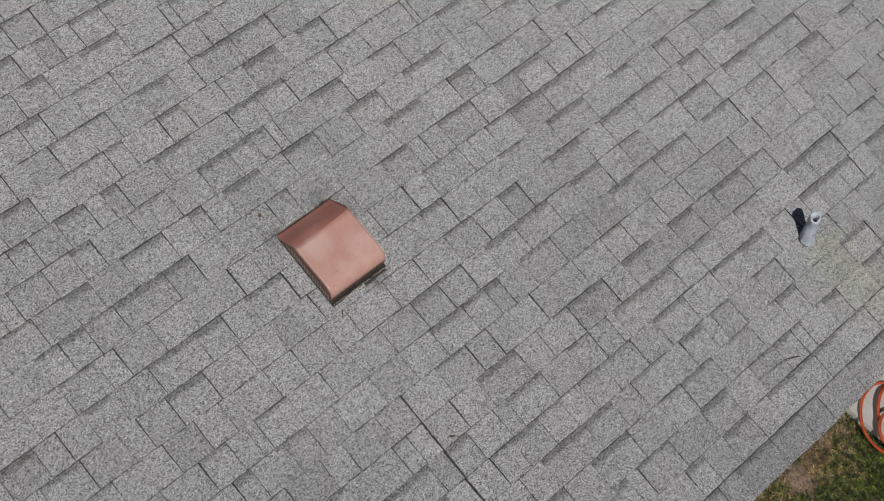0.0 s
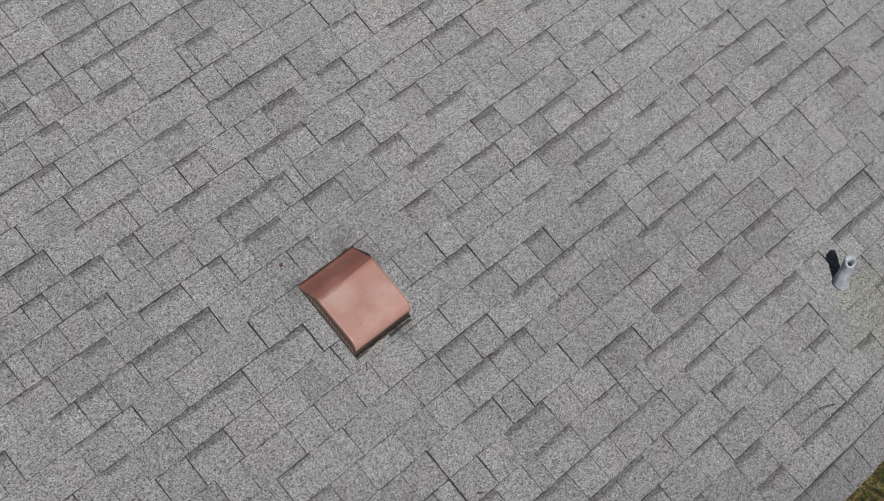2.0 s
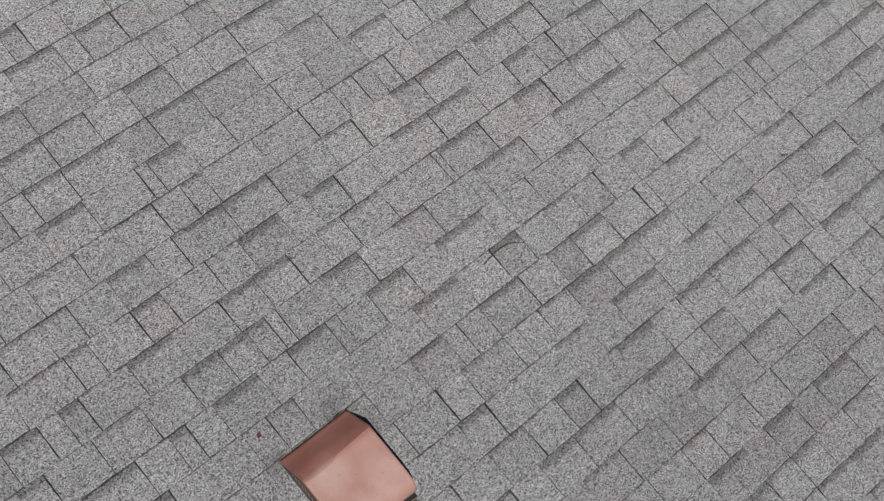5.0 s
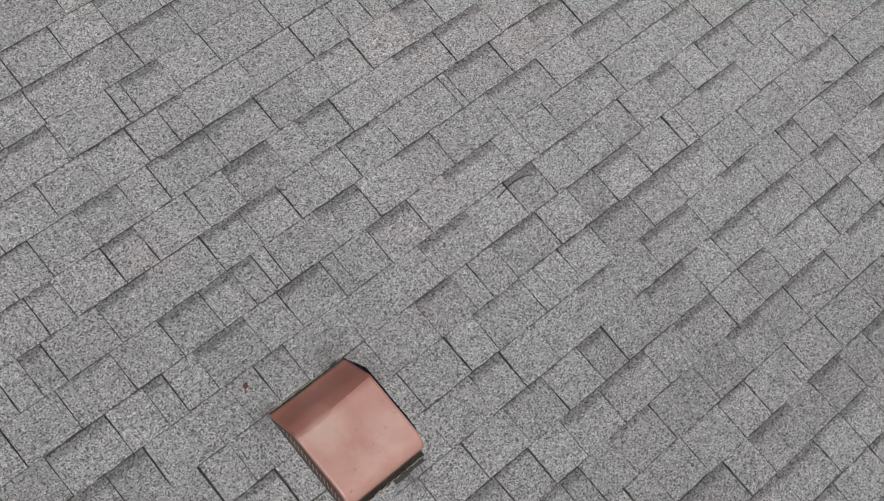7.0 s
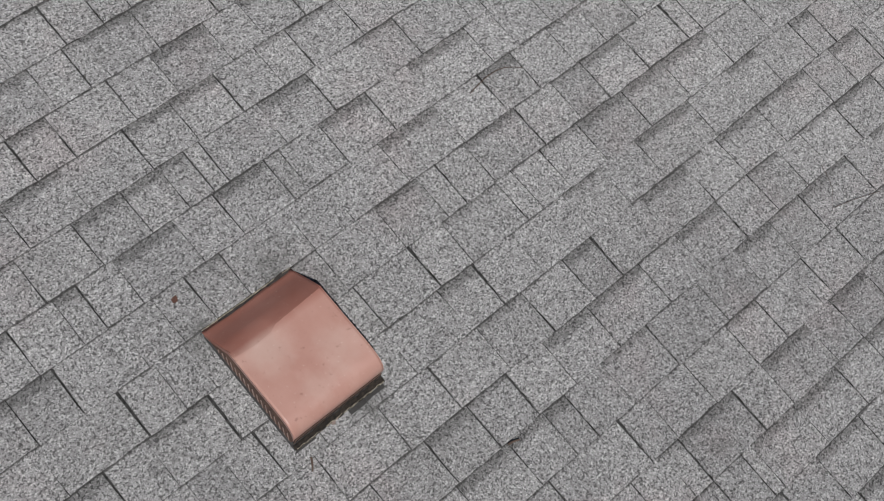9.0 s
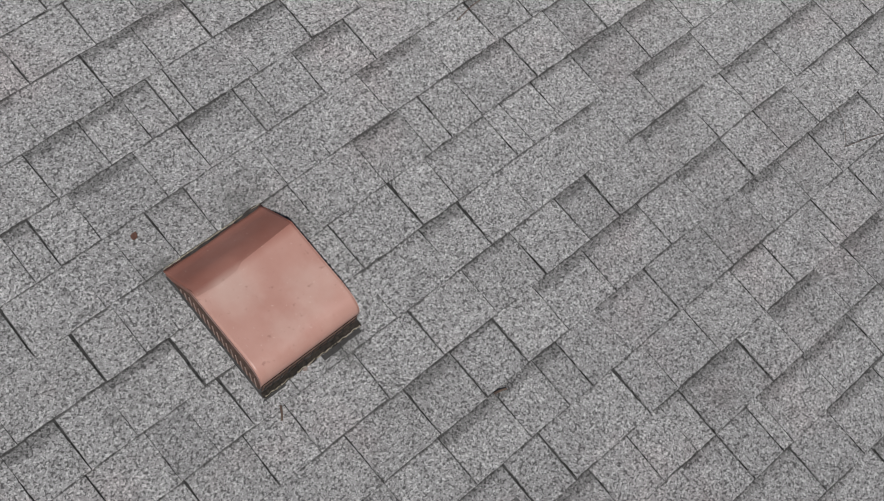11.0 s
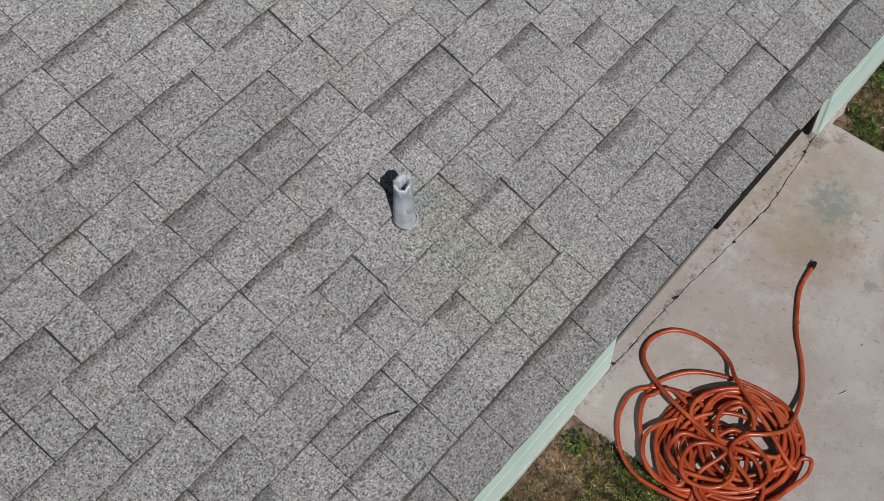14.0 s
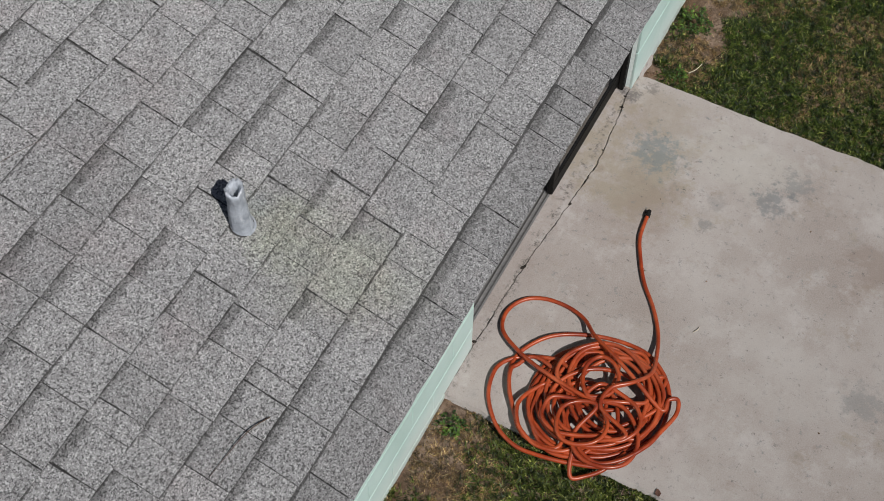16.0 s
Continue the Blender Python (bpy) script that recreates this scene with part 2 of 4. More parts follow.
def concrete_material():
    n = Nodes("broomed_concrete", 0.88, spec=0.3).world_place()
    c = n.mix(n.ramp(n.noise(1.3, 4.0, 0.6), 0.34, 0.64), (0.298, 0.253, 0.226), (0.405, 0.370, 0.345))
    c = n.mix(n.ramp(n.noise(2.4, 6.0, 0.7), 0.50, 0.68, 0.0, 0.40), c, (0.265, 0.220, 0.188))
    c = n.mix(n.ramp(n.noise(4.1, 7.0, 0.78), 0.52, 0.66, 0.0, 0.6), c, (0.485, 0.458, 0.44))
    c = n.mix(n.ramp(n.noise(7.3, 7.0, 0.75), 0.57, 0.70, 0.0, 0.45), c, (0.22, 0.215, 0.20))
    c = n.mix(n.ramp(n.noise(140, 3.0, 0.7), 0.35, 0.65, 0.0, 0.35), c, (0.50, 0.46, 0.43))
    c = n.mix(n.ramp(n.noise(38, 5.0, 0.8), 0.63, 0.71, 0.0, 0.75), c, (0.13, 0.11, 0.095))
    c = n.mix(n.ramp(n.noise(17, 6.0, 0.8), 0.66, 0.73, 0.0, 0.7), c, (0.10, 0.09, 0.08))
    # worn stains: tan and brown washes, then flaked blue-grey paint
    stains = (((2.60, 0.18), 0.62, 0.60, (0.300, 0.255, 0.180), 3.5), ((2.39, 0.02), 0.42, 0.40, (0.275, 0.215, 0.175), 4.0), ((2.58, -1.15), 0.30, 0.45, (0.235, 0.175, 0.14), 5.0),
              ((2.96, 0.18), 0.40, 0.40, (0.30, 0.255, 0.195), 4.0), ((2.96, -0.31), 0.50, 0.50, (0.465, 0.442, 0.405), 3.0), ((1.75, -0.95), 0.60, 0.40, (0.45, 0.422, 0.395), 3.0),
              ((2.747, 0.109), 0.25, 0.70, (0.185, 0.212, 0.212), 24.0), ((2.725, -0.554), 0.17, 0.62, (0.165, 0.178, 0.182), 17.0), ((2.90, -0.633), 0.16, 0.50, (0.18, 0.19, 0.192), 17.0),
              ((3.06, 0.40), 0.10, 0.65, (0.10, 0.095, 0.09), 26.0), ((3.16, 0.30), 0.08, 0.5, (0.12, 0.11, 0.10), 26.0),
              ((2.418, -0.294), 0.07, 0.5, (0.18, 0.18, 0.176), 24.0), ((2.578, -0.297), 0.10, 0.3, (0.21, 0.212, 0.21), 22.0), ((1.796, -1.344), 0.18, 0.40, (0.19, 0.205, 0.205), 16.0))
    for (x, y), size, much, hue, fine in stains:
        off = n.node("ShaderNodeVectorMath")
        off.operation = "DISTANCE"
        n.tree.links.new(n.place, off.inputs[0])
        off.inputs[1].default_value = (x, y, 0.0)
        near = n.ramp(off.outputs["Value"], 0.0, size, 0.26, -0.02)
        c = n.mix(n.ramp(n.math("ADD", n.noise(fine, 7.0, 0.74, (1.0, 0.8, 1.0)), near), 0.58, 0.70, 0.0, much), c, hue)
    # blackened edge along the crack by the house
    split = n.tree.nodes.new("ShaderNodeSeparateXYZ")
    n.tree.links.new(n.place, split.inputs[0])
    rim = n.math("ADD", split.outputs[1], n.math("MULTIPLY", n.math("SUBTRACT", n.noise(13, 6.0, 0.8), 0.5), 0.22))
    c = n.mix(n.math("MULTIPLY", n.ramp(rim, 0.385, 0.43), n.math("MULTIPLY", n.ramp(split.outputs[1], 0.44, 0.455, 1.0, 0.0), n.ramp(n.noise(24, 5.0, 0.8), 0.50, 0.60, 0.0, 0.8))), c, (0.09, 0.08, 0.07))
    n.bump(n.math("ADD", n.noise(220, 3.0), n.noise(25, 3.0)), 0.45, 0.0028)
    return n.done(c)


def soil_material():
    n = Nodes("dry_soil", 0.95, spec=0.2).world_place()
    c = n.mix(n.ramp(n.noise(3.0, 6.0, 0.7), 0.40, 0.62), (0.155, 0.093, 0.058), (0.36, 0.272, 0.208))
    c = n.mix(n.ramp(n.noise(9.0, 6.0, 0.75), 0.46, 0.60, 0.0, 0.75), c, (0.085, 0.055, 0.034))
    c = n.mix(n.ramp(n.noise(45, 5.0, 0.75), 0.50, 0.64, 0.0, 0.85), c, (0.060, 0.042, 0.028))
    c = n.mix(n.ramp(n.noise(80, 3.0, 0.7), 0.62, 0.70, 0.0, 0.8), c, (0.42, 0.32, 0.25))
    # the lawn goes on in the distance
    split = n.tree.nodes.new("ShaderNodeSeparateXYZ")
    n.tree.links.new(n.place, split.inputs[0])
    far = n.math("MAXIMUM", n.ramp(split.outputs[1], -1.0, -2.0), n.math("MAXIMUM", n.ramp(split.outputs[0], 4.8, 5.6), n.ramp(split.outputs[0], 0.0, -0.8)))
    turf = n.mix(n.ramp(n.noise(30, 6.0, 0.8), 0.35, 0.65), (0.022, 0.034, 0.010), (0.085, 0.105, 0.030))
    c = n.mix(n.math("MULTIPLY", far, n.ramp(n.noise(1.3, 5.0, 0.65), 0.38, 0.56, 0.95, 0.25)), c, turf)
    n.bump(n.noise(70, 5.0, 0.7), 0.9, 0.015)
    return n.done(c)


def blade_material(name, a, b, c):
    n = Nodes(name, 0.5, spec=0.35)
    r = n.random()
    col = n.mix(n.ramp(r, 0.0, 0.6), a, b)
    col = n.mix(n.ramp(r, 0.79, 0.99), col, c)
    n.world_place()
    col = n.mix(n.ramp(n.noise(4.0, 4.0, 0.7), 0.42, 0.66), col, n.mix(1.0, col, (0.70, 0.74, 0.70), "MULTIPLY"))
    col = n.mix(1.0, col, n.mix(n.ramp(n.noise(23, 4.0, 0.7), 0.40, 0.60), (0.30, 0.34, 0.36), (1.70, 1.62, 1.32)), "MULTIPLY")
    return n.done(col)


def wall_material():
    n = Nodes("mint_painted_block", 0.62, spec=0.4).world_place()
    c = n.mix(n.ramp(n.noise(3.0, 4.0), 0.3, 0.7), (0.50, 0.665, 0.60), (0.61, 0.765, 0.71))
    c = n.mix(n.ramp(n.noise(35, 5.0, 0.7), 0.62, 0.74, 0.0, 0.5), c, (0.62, 0.68, 0.62))
    c = n.mix(n.ramp(n.noise(14, 5.0, 0.7), 0.64, 0.74, 0.0, 0.35), c, (0.33, 0.37, 0.31))
    # lime bloom and splashed dirt near the foot
    split = n.tree.nodes.new("ShaderNodeSeparateXYZ")
    n.tree.links.new(n.place, split.inputs[0])
    high = n.math("ADD", split.outputs[2], n.math("MULTIPLY", n.math("SUBTRACT", n.noise(9, 5.0, 0.7), 0.5), 0.25))
    c = n.mix(n.ramp(high, 0.04, 0.22, 0.65, 0.0), c, (0.68, 0.76, 0.71))
    c = n.mix(n.ramp(n.math("ADD", high, n.math("MULTIPLY", n.noise(40, 4.0, 0.8), 0.08)), 0.0, 0.05, 0.35, 0.0), c, (0.36, 0.32, 0.27))
    n.bump(n.noise(120, 4.0, 0.7), 0.4, 0.003)
    return n.done(c)


def lead_material():
    n = Nodes("weathered_lead", 0.55, 0.1, 0.5)
    c = n.mix(n.ramp(n.noise(20, 4.0, 0.65), 0.34, 0.64), (0.30, 0.325, 0.36), (0.52, 0.555, 0.60))
    c = n.mix(n.ramp(n.noise(48, 4.0, 0.7, (1, 1, 0.2)), 0.54, 0.66, 0.0, 0.7), c, (0.74, 0.76, 0.78))
    c = n.mix(n.ramp(n.noise(30, 5.0, 0.75, (1, 1, 0.3)), 0.61, 0.72, 0.0, 0.5), c, (0.17, 0.17, 0.165))
    c = n.mix(n.ramp(n.noise(38, 3.0, 0.6), 0.62, 0.72, 0.0, 0.4), c, (0.50, 0.46, 0.39))
    n.bump(n.math("ADD", n.noise(26, 3.0), n.noise(60, 3.0, 0.6, (1, 1, 0.3))), 0.6, 0.006)
    return n.done(c)


def hose_material():
    n = Nodes("orange_rubber", 0.38, spec=0.5)
    c = n.mix(n.ramp(n.noise(9, 4.0, 0.6), 0.35, 0.65), (0.23, 0.028, 0.009), (0.45, 0.076, 0.022))
    c = n.mix(n.ramp(n.noise(50, 4.0, 0.7), 0.58, 0.74, 0.0, 0.4), c, (0.24, 0.075, 0.040))
    c = n.mix(n.ramp(n.noise(5, 3.0, 0.6), 0.56, 0.70, 0.0, 0.3), c, (0.50, 0.16, 0.08))
    return n.done(c, n.ramp(n.noise(24, 3.0), 0.3, 0.7, 0.26, 0.44))


SHINGLE = shingle_material()
EDGE = edge_material()
FELT = plain("gritty_underlay", (0.050, 0.049, 0.048), 0.95, scale=90, vary=0.95)
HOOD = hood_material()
CONCRETE = concrete_material()
SOIL = soil_material()
MINT = wall_material()
MORTAR = plain("pale_mortar", (0.66, 0.72, 0.68), 0.85, scale=40, vary=0.15, bump=0.002)
LEAD = lead_material()
HOSE = hose_material()
TAR = plain("roof_tar", (0.035, 0.033, 0.032), 0.6, scale=50, vary=0.4, bump=0.004)
# near-black stands in for shade inside the vent, its slots and the pipe
DARK = plain("hollow_shade", (0.012, 0.011, 0.010), 0.9, scale=20)
BRONZE = plain("bronze_aluminium", (0.012, 0.011, 0.010), 0.6, 0.0, scale=40, spec=0.2)
ALLOY = plain("grey_aluminium", (0.22, 0.215, 0.21), 0.55, 0.2, scale=60, vary=0.2)
WOOD = plain("fascia_board", (0.16, 0.14, 0.12), 0.8, scale=25, bump=0.002)
TWIG = plain("dry_twig", (0.10, 0.068, 0.052), 0.85, scale=90, vary=0.4)
LEAF = plain("dead_leaf", (0.10, 0.045, 0.03), 0.75, scale=60, vary=0.35)
LITTER = plain("black_litter", (0.030, 0.023, 0.017), 0.95, scale=110, vary=0.85, bump=0.006)
CRUST = plain("dried_sealant", (0.042, 0.035, 0.031), 0.95, scale=70, vary=0.5, bump=0.006)
LIME = plain("pale_sealant", (0.30, 0.265, 0.205), 0.9, scale=130, vary=0.8, bump=0.003)
ZINC = plain("pale_louvre_metal", (0.30, 0.225, 0.195), 0.6, scale=90, vary=0.4)
RUSTY = plain("rusty_terracotta", (0.15, 0.085, 0.062), 0.8, scale=60, vary=0.5, bump=0.002)
STRAW = plain("bleached_straw", (0.62, 0.56, 0.44), 0.8, scale=60)
PAVER = plain("concrete_paver", (0.40, 0.345, 0.30), 0.9, scale=35, vary=0.2, bump=0.003)
GRASS = blade_material("grass_blades", (0.007, 0.014, 0.003), (0.050, 0.078, 0.012), (0.22, 0.235, 0.070))
DRY = blade_material("dry_grass_blades", (0.13, 0.080, 0.043), (0.23, 0.150, 0.082), (0.42, 0.33, 0.20))
LUSH = blade_material("lush_grass_blades", (0.014, 0.026, 0.005), (0.070, 0.092, 0.016), (0.24, 0.25, 0.085))
WEED = blade_material("weed_leaves", (0.030, 0.065, 0.012), (0.065, 0.12, 0.022), (0.13, 0.20, 0.05))
GLASS = Nodes("dark_glass", 0.08, spec=0.5).done((0.02, 0.022, 0.024))

# ---- ground, slab, house ----
def spread(lo, hi, step, far):
    """Even steps from lo to hi, then ever longer ones out to far."""
    mid = [lo + i * (hi - lo) / round((hi - lo) / step) for i in range(round((hi - lo) / step) + 1)]
    out, d = [], step
    while d < far:
        d *= 1.8
        out.append(d)
    return [lo - d for d in reversed(out)] + mid + [hi + d for d in out]


def soil_z(x, y):
    """Height of the uneven soil near the house."""
    return GRASS_Z - 0.012 + 0.022 * noise.noise((x * 3, y * 3, 0)) + 0.010 * noise.noise((x * 13, y * 13, 5))


def ground():
    xs, ys = spread(-1.5, 6.5, 0.05, 900), spread(-4.5, 0.6, 0.05, 900)
    verts, faces = [], []
    for y in ys:
        for x in xs:
            near = abs(x) < 8 and abs(y) < 8
            z = soil_z(x, y) if near else GRASS_Z - 0.012
            if SLAB0 + 0.02 < x < SLAB1 - 0.02 and y < WALL_Y or y > WALL_Y + 0.02:
                z = GRASS_Z - 0.05
            verts.append((x, y, z))
    w = len(xs)
    for j in range(len(ys) - 1):
        for i in range(w - 1):
            faces.append((j * w + i, j * w + i + 1, (j + 1) * w + i + 1, (j + 1) * w + i))
    ob = part("ground", (verts, [], faces), SOIL, smooth=True)
    return tagged(ob, "bare brown soil with dry litter under thin grass", "ground", kind="structure")


def ragged(x, seed, size):
    return size * (noise.noise((x * 4.0, seed, 0)) + 0.6 * noise.noise((x * 17.0, seed, 3)))


def sheet(outline, top, bottom, bevel):
    """A thick plate from an outline, seen from above, with softened upper edges."""
    bm = bmesh.new()
    face = bm.faces.new([bm.verts.new((x, y, bottom)) for x, y in outline])
    made = bmesh.ops.extrude_face_region(bm, geom=[face])
    lifted = [e for e in made["geom"] if isinstance(e, bmesh.types.BMVert)]
    bmesh.ops.translate(bm, vec=(0, 0, top - bottom), verts=lifted)
    edges = [e for e in bm.edges if all(v in lifted for v in e.verts)]
    bmesh.ops.bevel(bm, geom=edges, offset=bevel, segments=2, affect="EDGES")
    return bm


def crack_y(x):
    """The line along which the patio has come away from the house."""
    stops = ((0.9, 0.446), (1.211, 0.444), (1.45, 0.437), (1.728, 0.424), (2.30, 0.382), (2.56, 0.366), (3.058, 0.418), (3.4, 0.40))
    for (x0, y0), (x1, y1) in zip(stops, stops[1:]):
        if x <= x1:
            return y0 + (y1 - y0) * (x - x0) / (x1 - x0) + ragged(x, 2.0, 0.011) + 0.007 * noise.noise((x * 31, 6, 0)) + 0.0045 * noise.noise((x * 83, 1, 0))
    return 0.40


def patio():
    xs = [SLAB0 + i * 0.015 for i in range(int((SLAB1 - SLAB0) / 0.015) + 1)]
    back = [(x, crack_y(x) - 0.0018 - 0.013 * abs(noise.noise((x * 9, 1, 1)))) for x in xs]
    ys = [0.33 - i * 0.04 for i in range(120)]
    right = [(SLAB1, 0.365)] + [(SLAB1 + ragged(y, 7.0, 0.012), y) for y in ys]
    left = [(SLAB0 + ragged(y, 9.0, 0.014), y) for y in reversed(ys)]
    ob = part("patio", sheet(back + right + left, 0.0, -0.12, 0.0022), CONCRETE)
    tagged(ob, "weathered buff concrete patio slab with grey stains", "patio", kind="structure")
    xs = [OPEN0 - 0.3 + i * 0.015 for i in range(int((OPEN1 - OPEN0 + 0.6) / 0.015) + 1)]
    front = [(x, crack_y(x) + 0.001 + 0.004 * abs(noise.noise((x * 11, 4, 1)))) for x in xs]
    edge = part("threshold", sheet(front + [(xs[-1], 0.90), (xs[0], 0.90)], 0.003, -0.12, 0.0016), CONCRETE)
    tagged(edge, "cracked concrete threshold strip below the sliding door", "threshold", kind="structure")


def block_wall(name, x0, x1, near0, near1, label, y=WALL_Y, bed=0.20, foot=0.20):
    """A painted wall; its lower blocks are laid one by one where they show."""
    course, thick, joint = 0.20, 0.20, 0.0055
    wall = part(name, boxed(x0, x1, y + 0.012, y + thick, -0.12, 2.10), MORTAR)
    tagged(wall, label, "wall", kind="structure")
    face = part("upper_facing", boxed(x0, x1, y, y + 0.011, bed + 3 * course, 2.10), MINT, wall)
    if x0 < near0:
        part("lower_facing", boxed(x0, near0 - joint, y, y + 0.011, -0.10, bed + 3 * course - joint), MINT, wall)
    if x1 > near1:
        part("lower_facing", boxed(near1 + joint, x1, y, y + 0.011, -0.10, bed + 3 * course - joint), MINT, wall)
    for row in range(-1, 4):
        z0 = bed + (row - 1) * course
        z1 = z0 + course - joint
        if row <= 0:
            z0, z1 = (bed - foot, bed - joint) if row == 0 else (-0.12, bed - foot - joint)
        x = near0 - (0.2 if row % 2 else 0.0)
        while x < near1 - 0.02:
            a, b = max(x, near0), min(x + 0.395, near1) + 0.004
            if b - a > 0.02:
                out = 0.0015 * noise.noise((a * 5, row, 0))
                part("block", boxed(a, b - joint, y - 0.001 + out, y + 0.0115, z0, z1, bevel=0.002), MINT, wall)
            x += 0.395
    return wall


def house():
    block_wall("wall_south_1", -6.6, OPEN0, -1.17, OPEN0, "mint green painted concrete block wall beside the patio")
    block_wall("wall_south_2", OPEN1, 6.6, OPEN1, 5.47, "mint green painted concrete block wall beyond the door", 0.415, 0.29, 0.34)
    lintel = part("wall_south_3", boxed(OPEN0, OPEN1, WALL_Y, WALL_Y + 0.173, 2.03, 2.10), MINT)
    tagged(lintel, "mint green painted lintel over the sliding door", "wall", kind="structure")
    back = 2 * RIDGE * math.cos(radians(PITCH)) - WALL_Y
    for name, a in (("wall_west", (-6.6, -6.4, WALL_Y + 0.2, back)), ("wall_east", (6.4, 6.6, WALL_Y + 0.2, back)), ("wall_north", (-6.6, 6.6, back, back + 0.2))):
        tagged(part(name, boxed(*a, -0.12, 2.10), MINT), "mint green painted block wall of the house", "wall", kind="structure")
    for name, x in (("gable_west", -6.6), ("gable_east", 6.4)):
        bm = bmesh.new()
        peak = 2.105 + (back - WALL_Y) / 2 * math.tan(radians(PITCH))
        face = bm.faces.new([bm.verts.new((x, y, z)) for y, z in ((WALL_Y + 0.2, 2.105), (back, 2.105), ((back + WALL_Y) / 2, peak - 0.03))])
        made = bmesh.ops.extrude_face_region(bm, geom=[face])["geom"]
        bmesh.ops.translate(bm, vec=(0.2, 0, 0), verts=[v for v in made if isinstance(v, bmesh.types.BMVert)])
        tagged(part(name, bm, MINT), "mint green painted gable wall of the house", "wall", kind="structure")
    tagged(part("floor", boxed(-6.4, 6.4, 0.905, back, -0.12, -0.004), CONCRETE), "plain concrete floor inside the house", "floor", kind="structure")
    tagged(part("ceiling", boxed(-6.4, 6.4, WALL_Y + 0.21, back - 0.01, 2.04, 2.06), MORTAR), "plain pale ceiling inside the house", "ceiling", kind="structure")
    tagged(part("soffit", boxed(-7, 7, 0.075, 0.410, 2.105, 2.12), WOOD), "narrow board soffit under the eave", "soffit", kind="structure")
    tagged(part("fascia", boxed(-7, 7, 0.045, 0.07, 2.10, 2.172), WOOD), "weathered wooden fascia board under the eave", "fascia", kind="structure")


def sliding_door():
    door = holder("sliding_door", pose(0, 0, 0), "bronze aluminium sliding patio door with dark glass", "door")
    part("sill_track", boxed(OPEN0 + 0.004, OPEN1 - 0.004, 0.498, 0.64, 0.005, 0.020, bevel=0.003), ALLOY, door, "dull grey aluminium sill track")
    for y in (0.500, 0.524, 0.566, 0.60):
        part("track_rib", boxed(OPEN0 + 0.01, OPEN1 - 0.01, y, y + 0.004, 0.0205, 0.030), ALLOY, door)
    for x in (OPEN0 + 0.004, OPEN1 - 0.044):
        part("jamb", boxed(x, x + 0.04, 0.50, 0.64, 0.036, 2.02, bevel=0.003), BRONZE, door)
    part("jamb_trim", boxed(OPEN1 - 0.045, OPEN1 - 0.003, 0.449, 0.478, 0.006, 2.02, bevel=0.003), BRONZE, door, "dark bronze trim at the wall corner")
    for x0, x1, y in ((OPEN0 + 0.05, 2.23, 0.605), (2.195, OPEN1 - 0.01, 0.482)):
        leaf = part("door_leaf", boxed(x0, x1, y, y + 0.028, 0.035 if y > 0.5 else 0.0305, 0.13, bevel=0.003), BRONZE, door)
        for a, b in ((x0, x0 + 0.06), (x1 - 0.06, x1)):
            part("stile", boxed(a, b, y, y + 0.028, 0.131, 1.94, bevel=0.003), BRONZE, leaf)
        part("top_rail", boxed(x0, x1, y, y + 0.028, 1.941, 2.01, bevel=0.003), BRONZE, leaf)
        part("pane", boxed(x0 + 0.061, x1 - 0.061, y + 0.010, y + 0.018, 0.131, 1.94), GLASS, leaf)


ground()
patio()
house()
sliding_door()


# ---- roof ----
SEAM_U = -1.99          # an open seam that runs up from the eave
WIDTHS = (0.075, 0.09, 0.105, 0.12, 0.135, 0.15, 0.165, 0.18, 0.20, 0.225, 0.25)
TABS, JOINTS, LOW = {}, {}, {}


def lay(k, joints, low):
    """Joints of a course along the eave, and the tabs that lie low and show their dark band."""
    JOINTS[k], LOW[k] = joints, low


lay(0, (-1.04, -0.81, -0.49, -0.27, -0.03, 0.15, 0.53, 0.71, 0.99, 1.08, 1.37, 1.69), (-1.02, -0.86, -0.69, -0.17, 0.05, 0.35, 0.45, 0.9, 1.03, 1.31, 1.6))
lay(1, (-1.22, -1.11, -0.81, -0.54, -0.36, -0.2, 0.01, 0.19, 0.46, 0.78, 0.82, 1.15, 1.38), (-1.16, -0.91, -0.61, -0.36, -0.19, -0.12, 0.72, 1.09, 1.29))
lay(2, (-1.38, -1.19, -0.82, -0.49, -0.37, -0.31, -0.04, 0.28, 0.49, 0.64, 0.86, 1.2), (-1.27, -0.91, -0.89, -0.59, -0.37, -0.32, -0.09, 0.25, 0.78, 1.03))
lay(3, (-1.53, -1.31, -0.97, -0.77, -0.65, -0.52, -0.2, 0.01, 0.33, 0.49, 0.69, 1.08, 1.27), (-1.66, -1.42, -1.06, -0.89, -0.6, -0.56, -0.29, 0.23, 0.64, 1, 1.21))
lay(4, (-1.82, -1.7, -1.28, -0.97, -0.84, -0.7, -0.63, -0.51, -0.18, 0.2, 0.31, 0.56, 0.74, 1.02), (-1.87, -1.62, -1.54, -1.33, -1.1, -1.07, -0.8, -0.79, -0.6, -0.56, -0.28, -0.22, -0.21, 0.47, 0.9))
lay(5, (-1.86, -1.74, -1.46, -1.2, -1.02, -0.87, -0.68, -0.49, -0.3, -0.12, 0.14, 0.24, 0.51, 0.82), (-1.82, -1.81, -1.65, -1.49, -1.26, -1.05, -0.83, -0.45, -0.18, 0.21, 0.41, 0.76))
lay(6, (-1.15, -1.04, -1, -0.81, -0.63, -0.49, -0.36, -0.03, 0.31, 0.53, 0.87), (-2.1, -1.77, -1.73, -1.36, -1.29, -1.21, -0.92, -0.88, -0.78, -0.68, -0.49, -0.44, -0.12, 0.22, 0.23, 0.42, 0.46, 0.78))
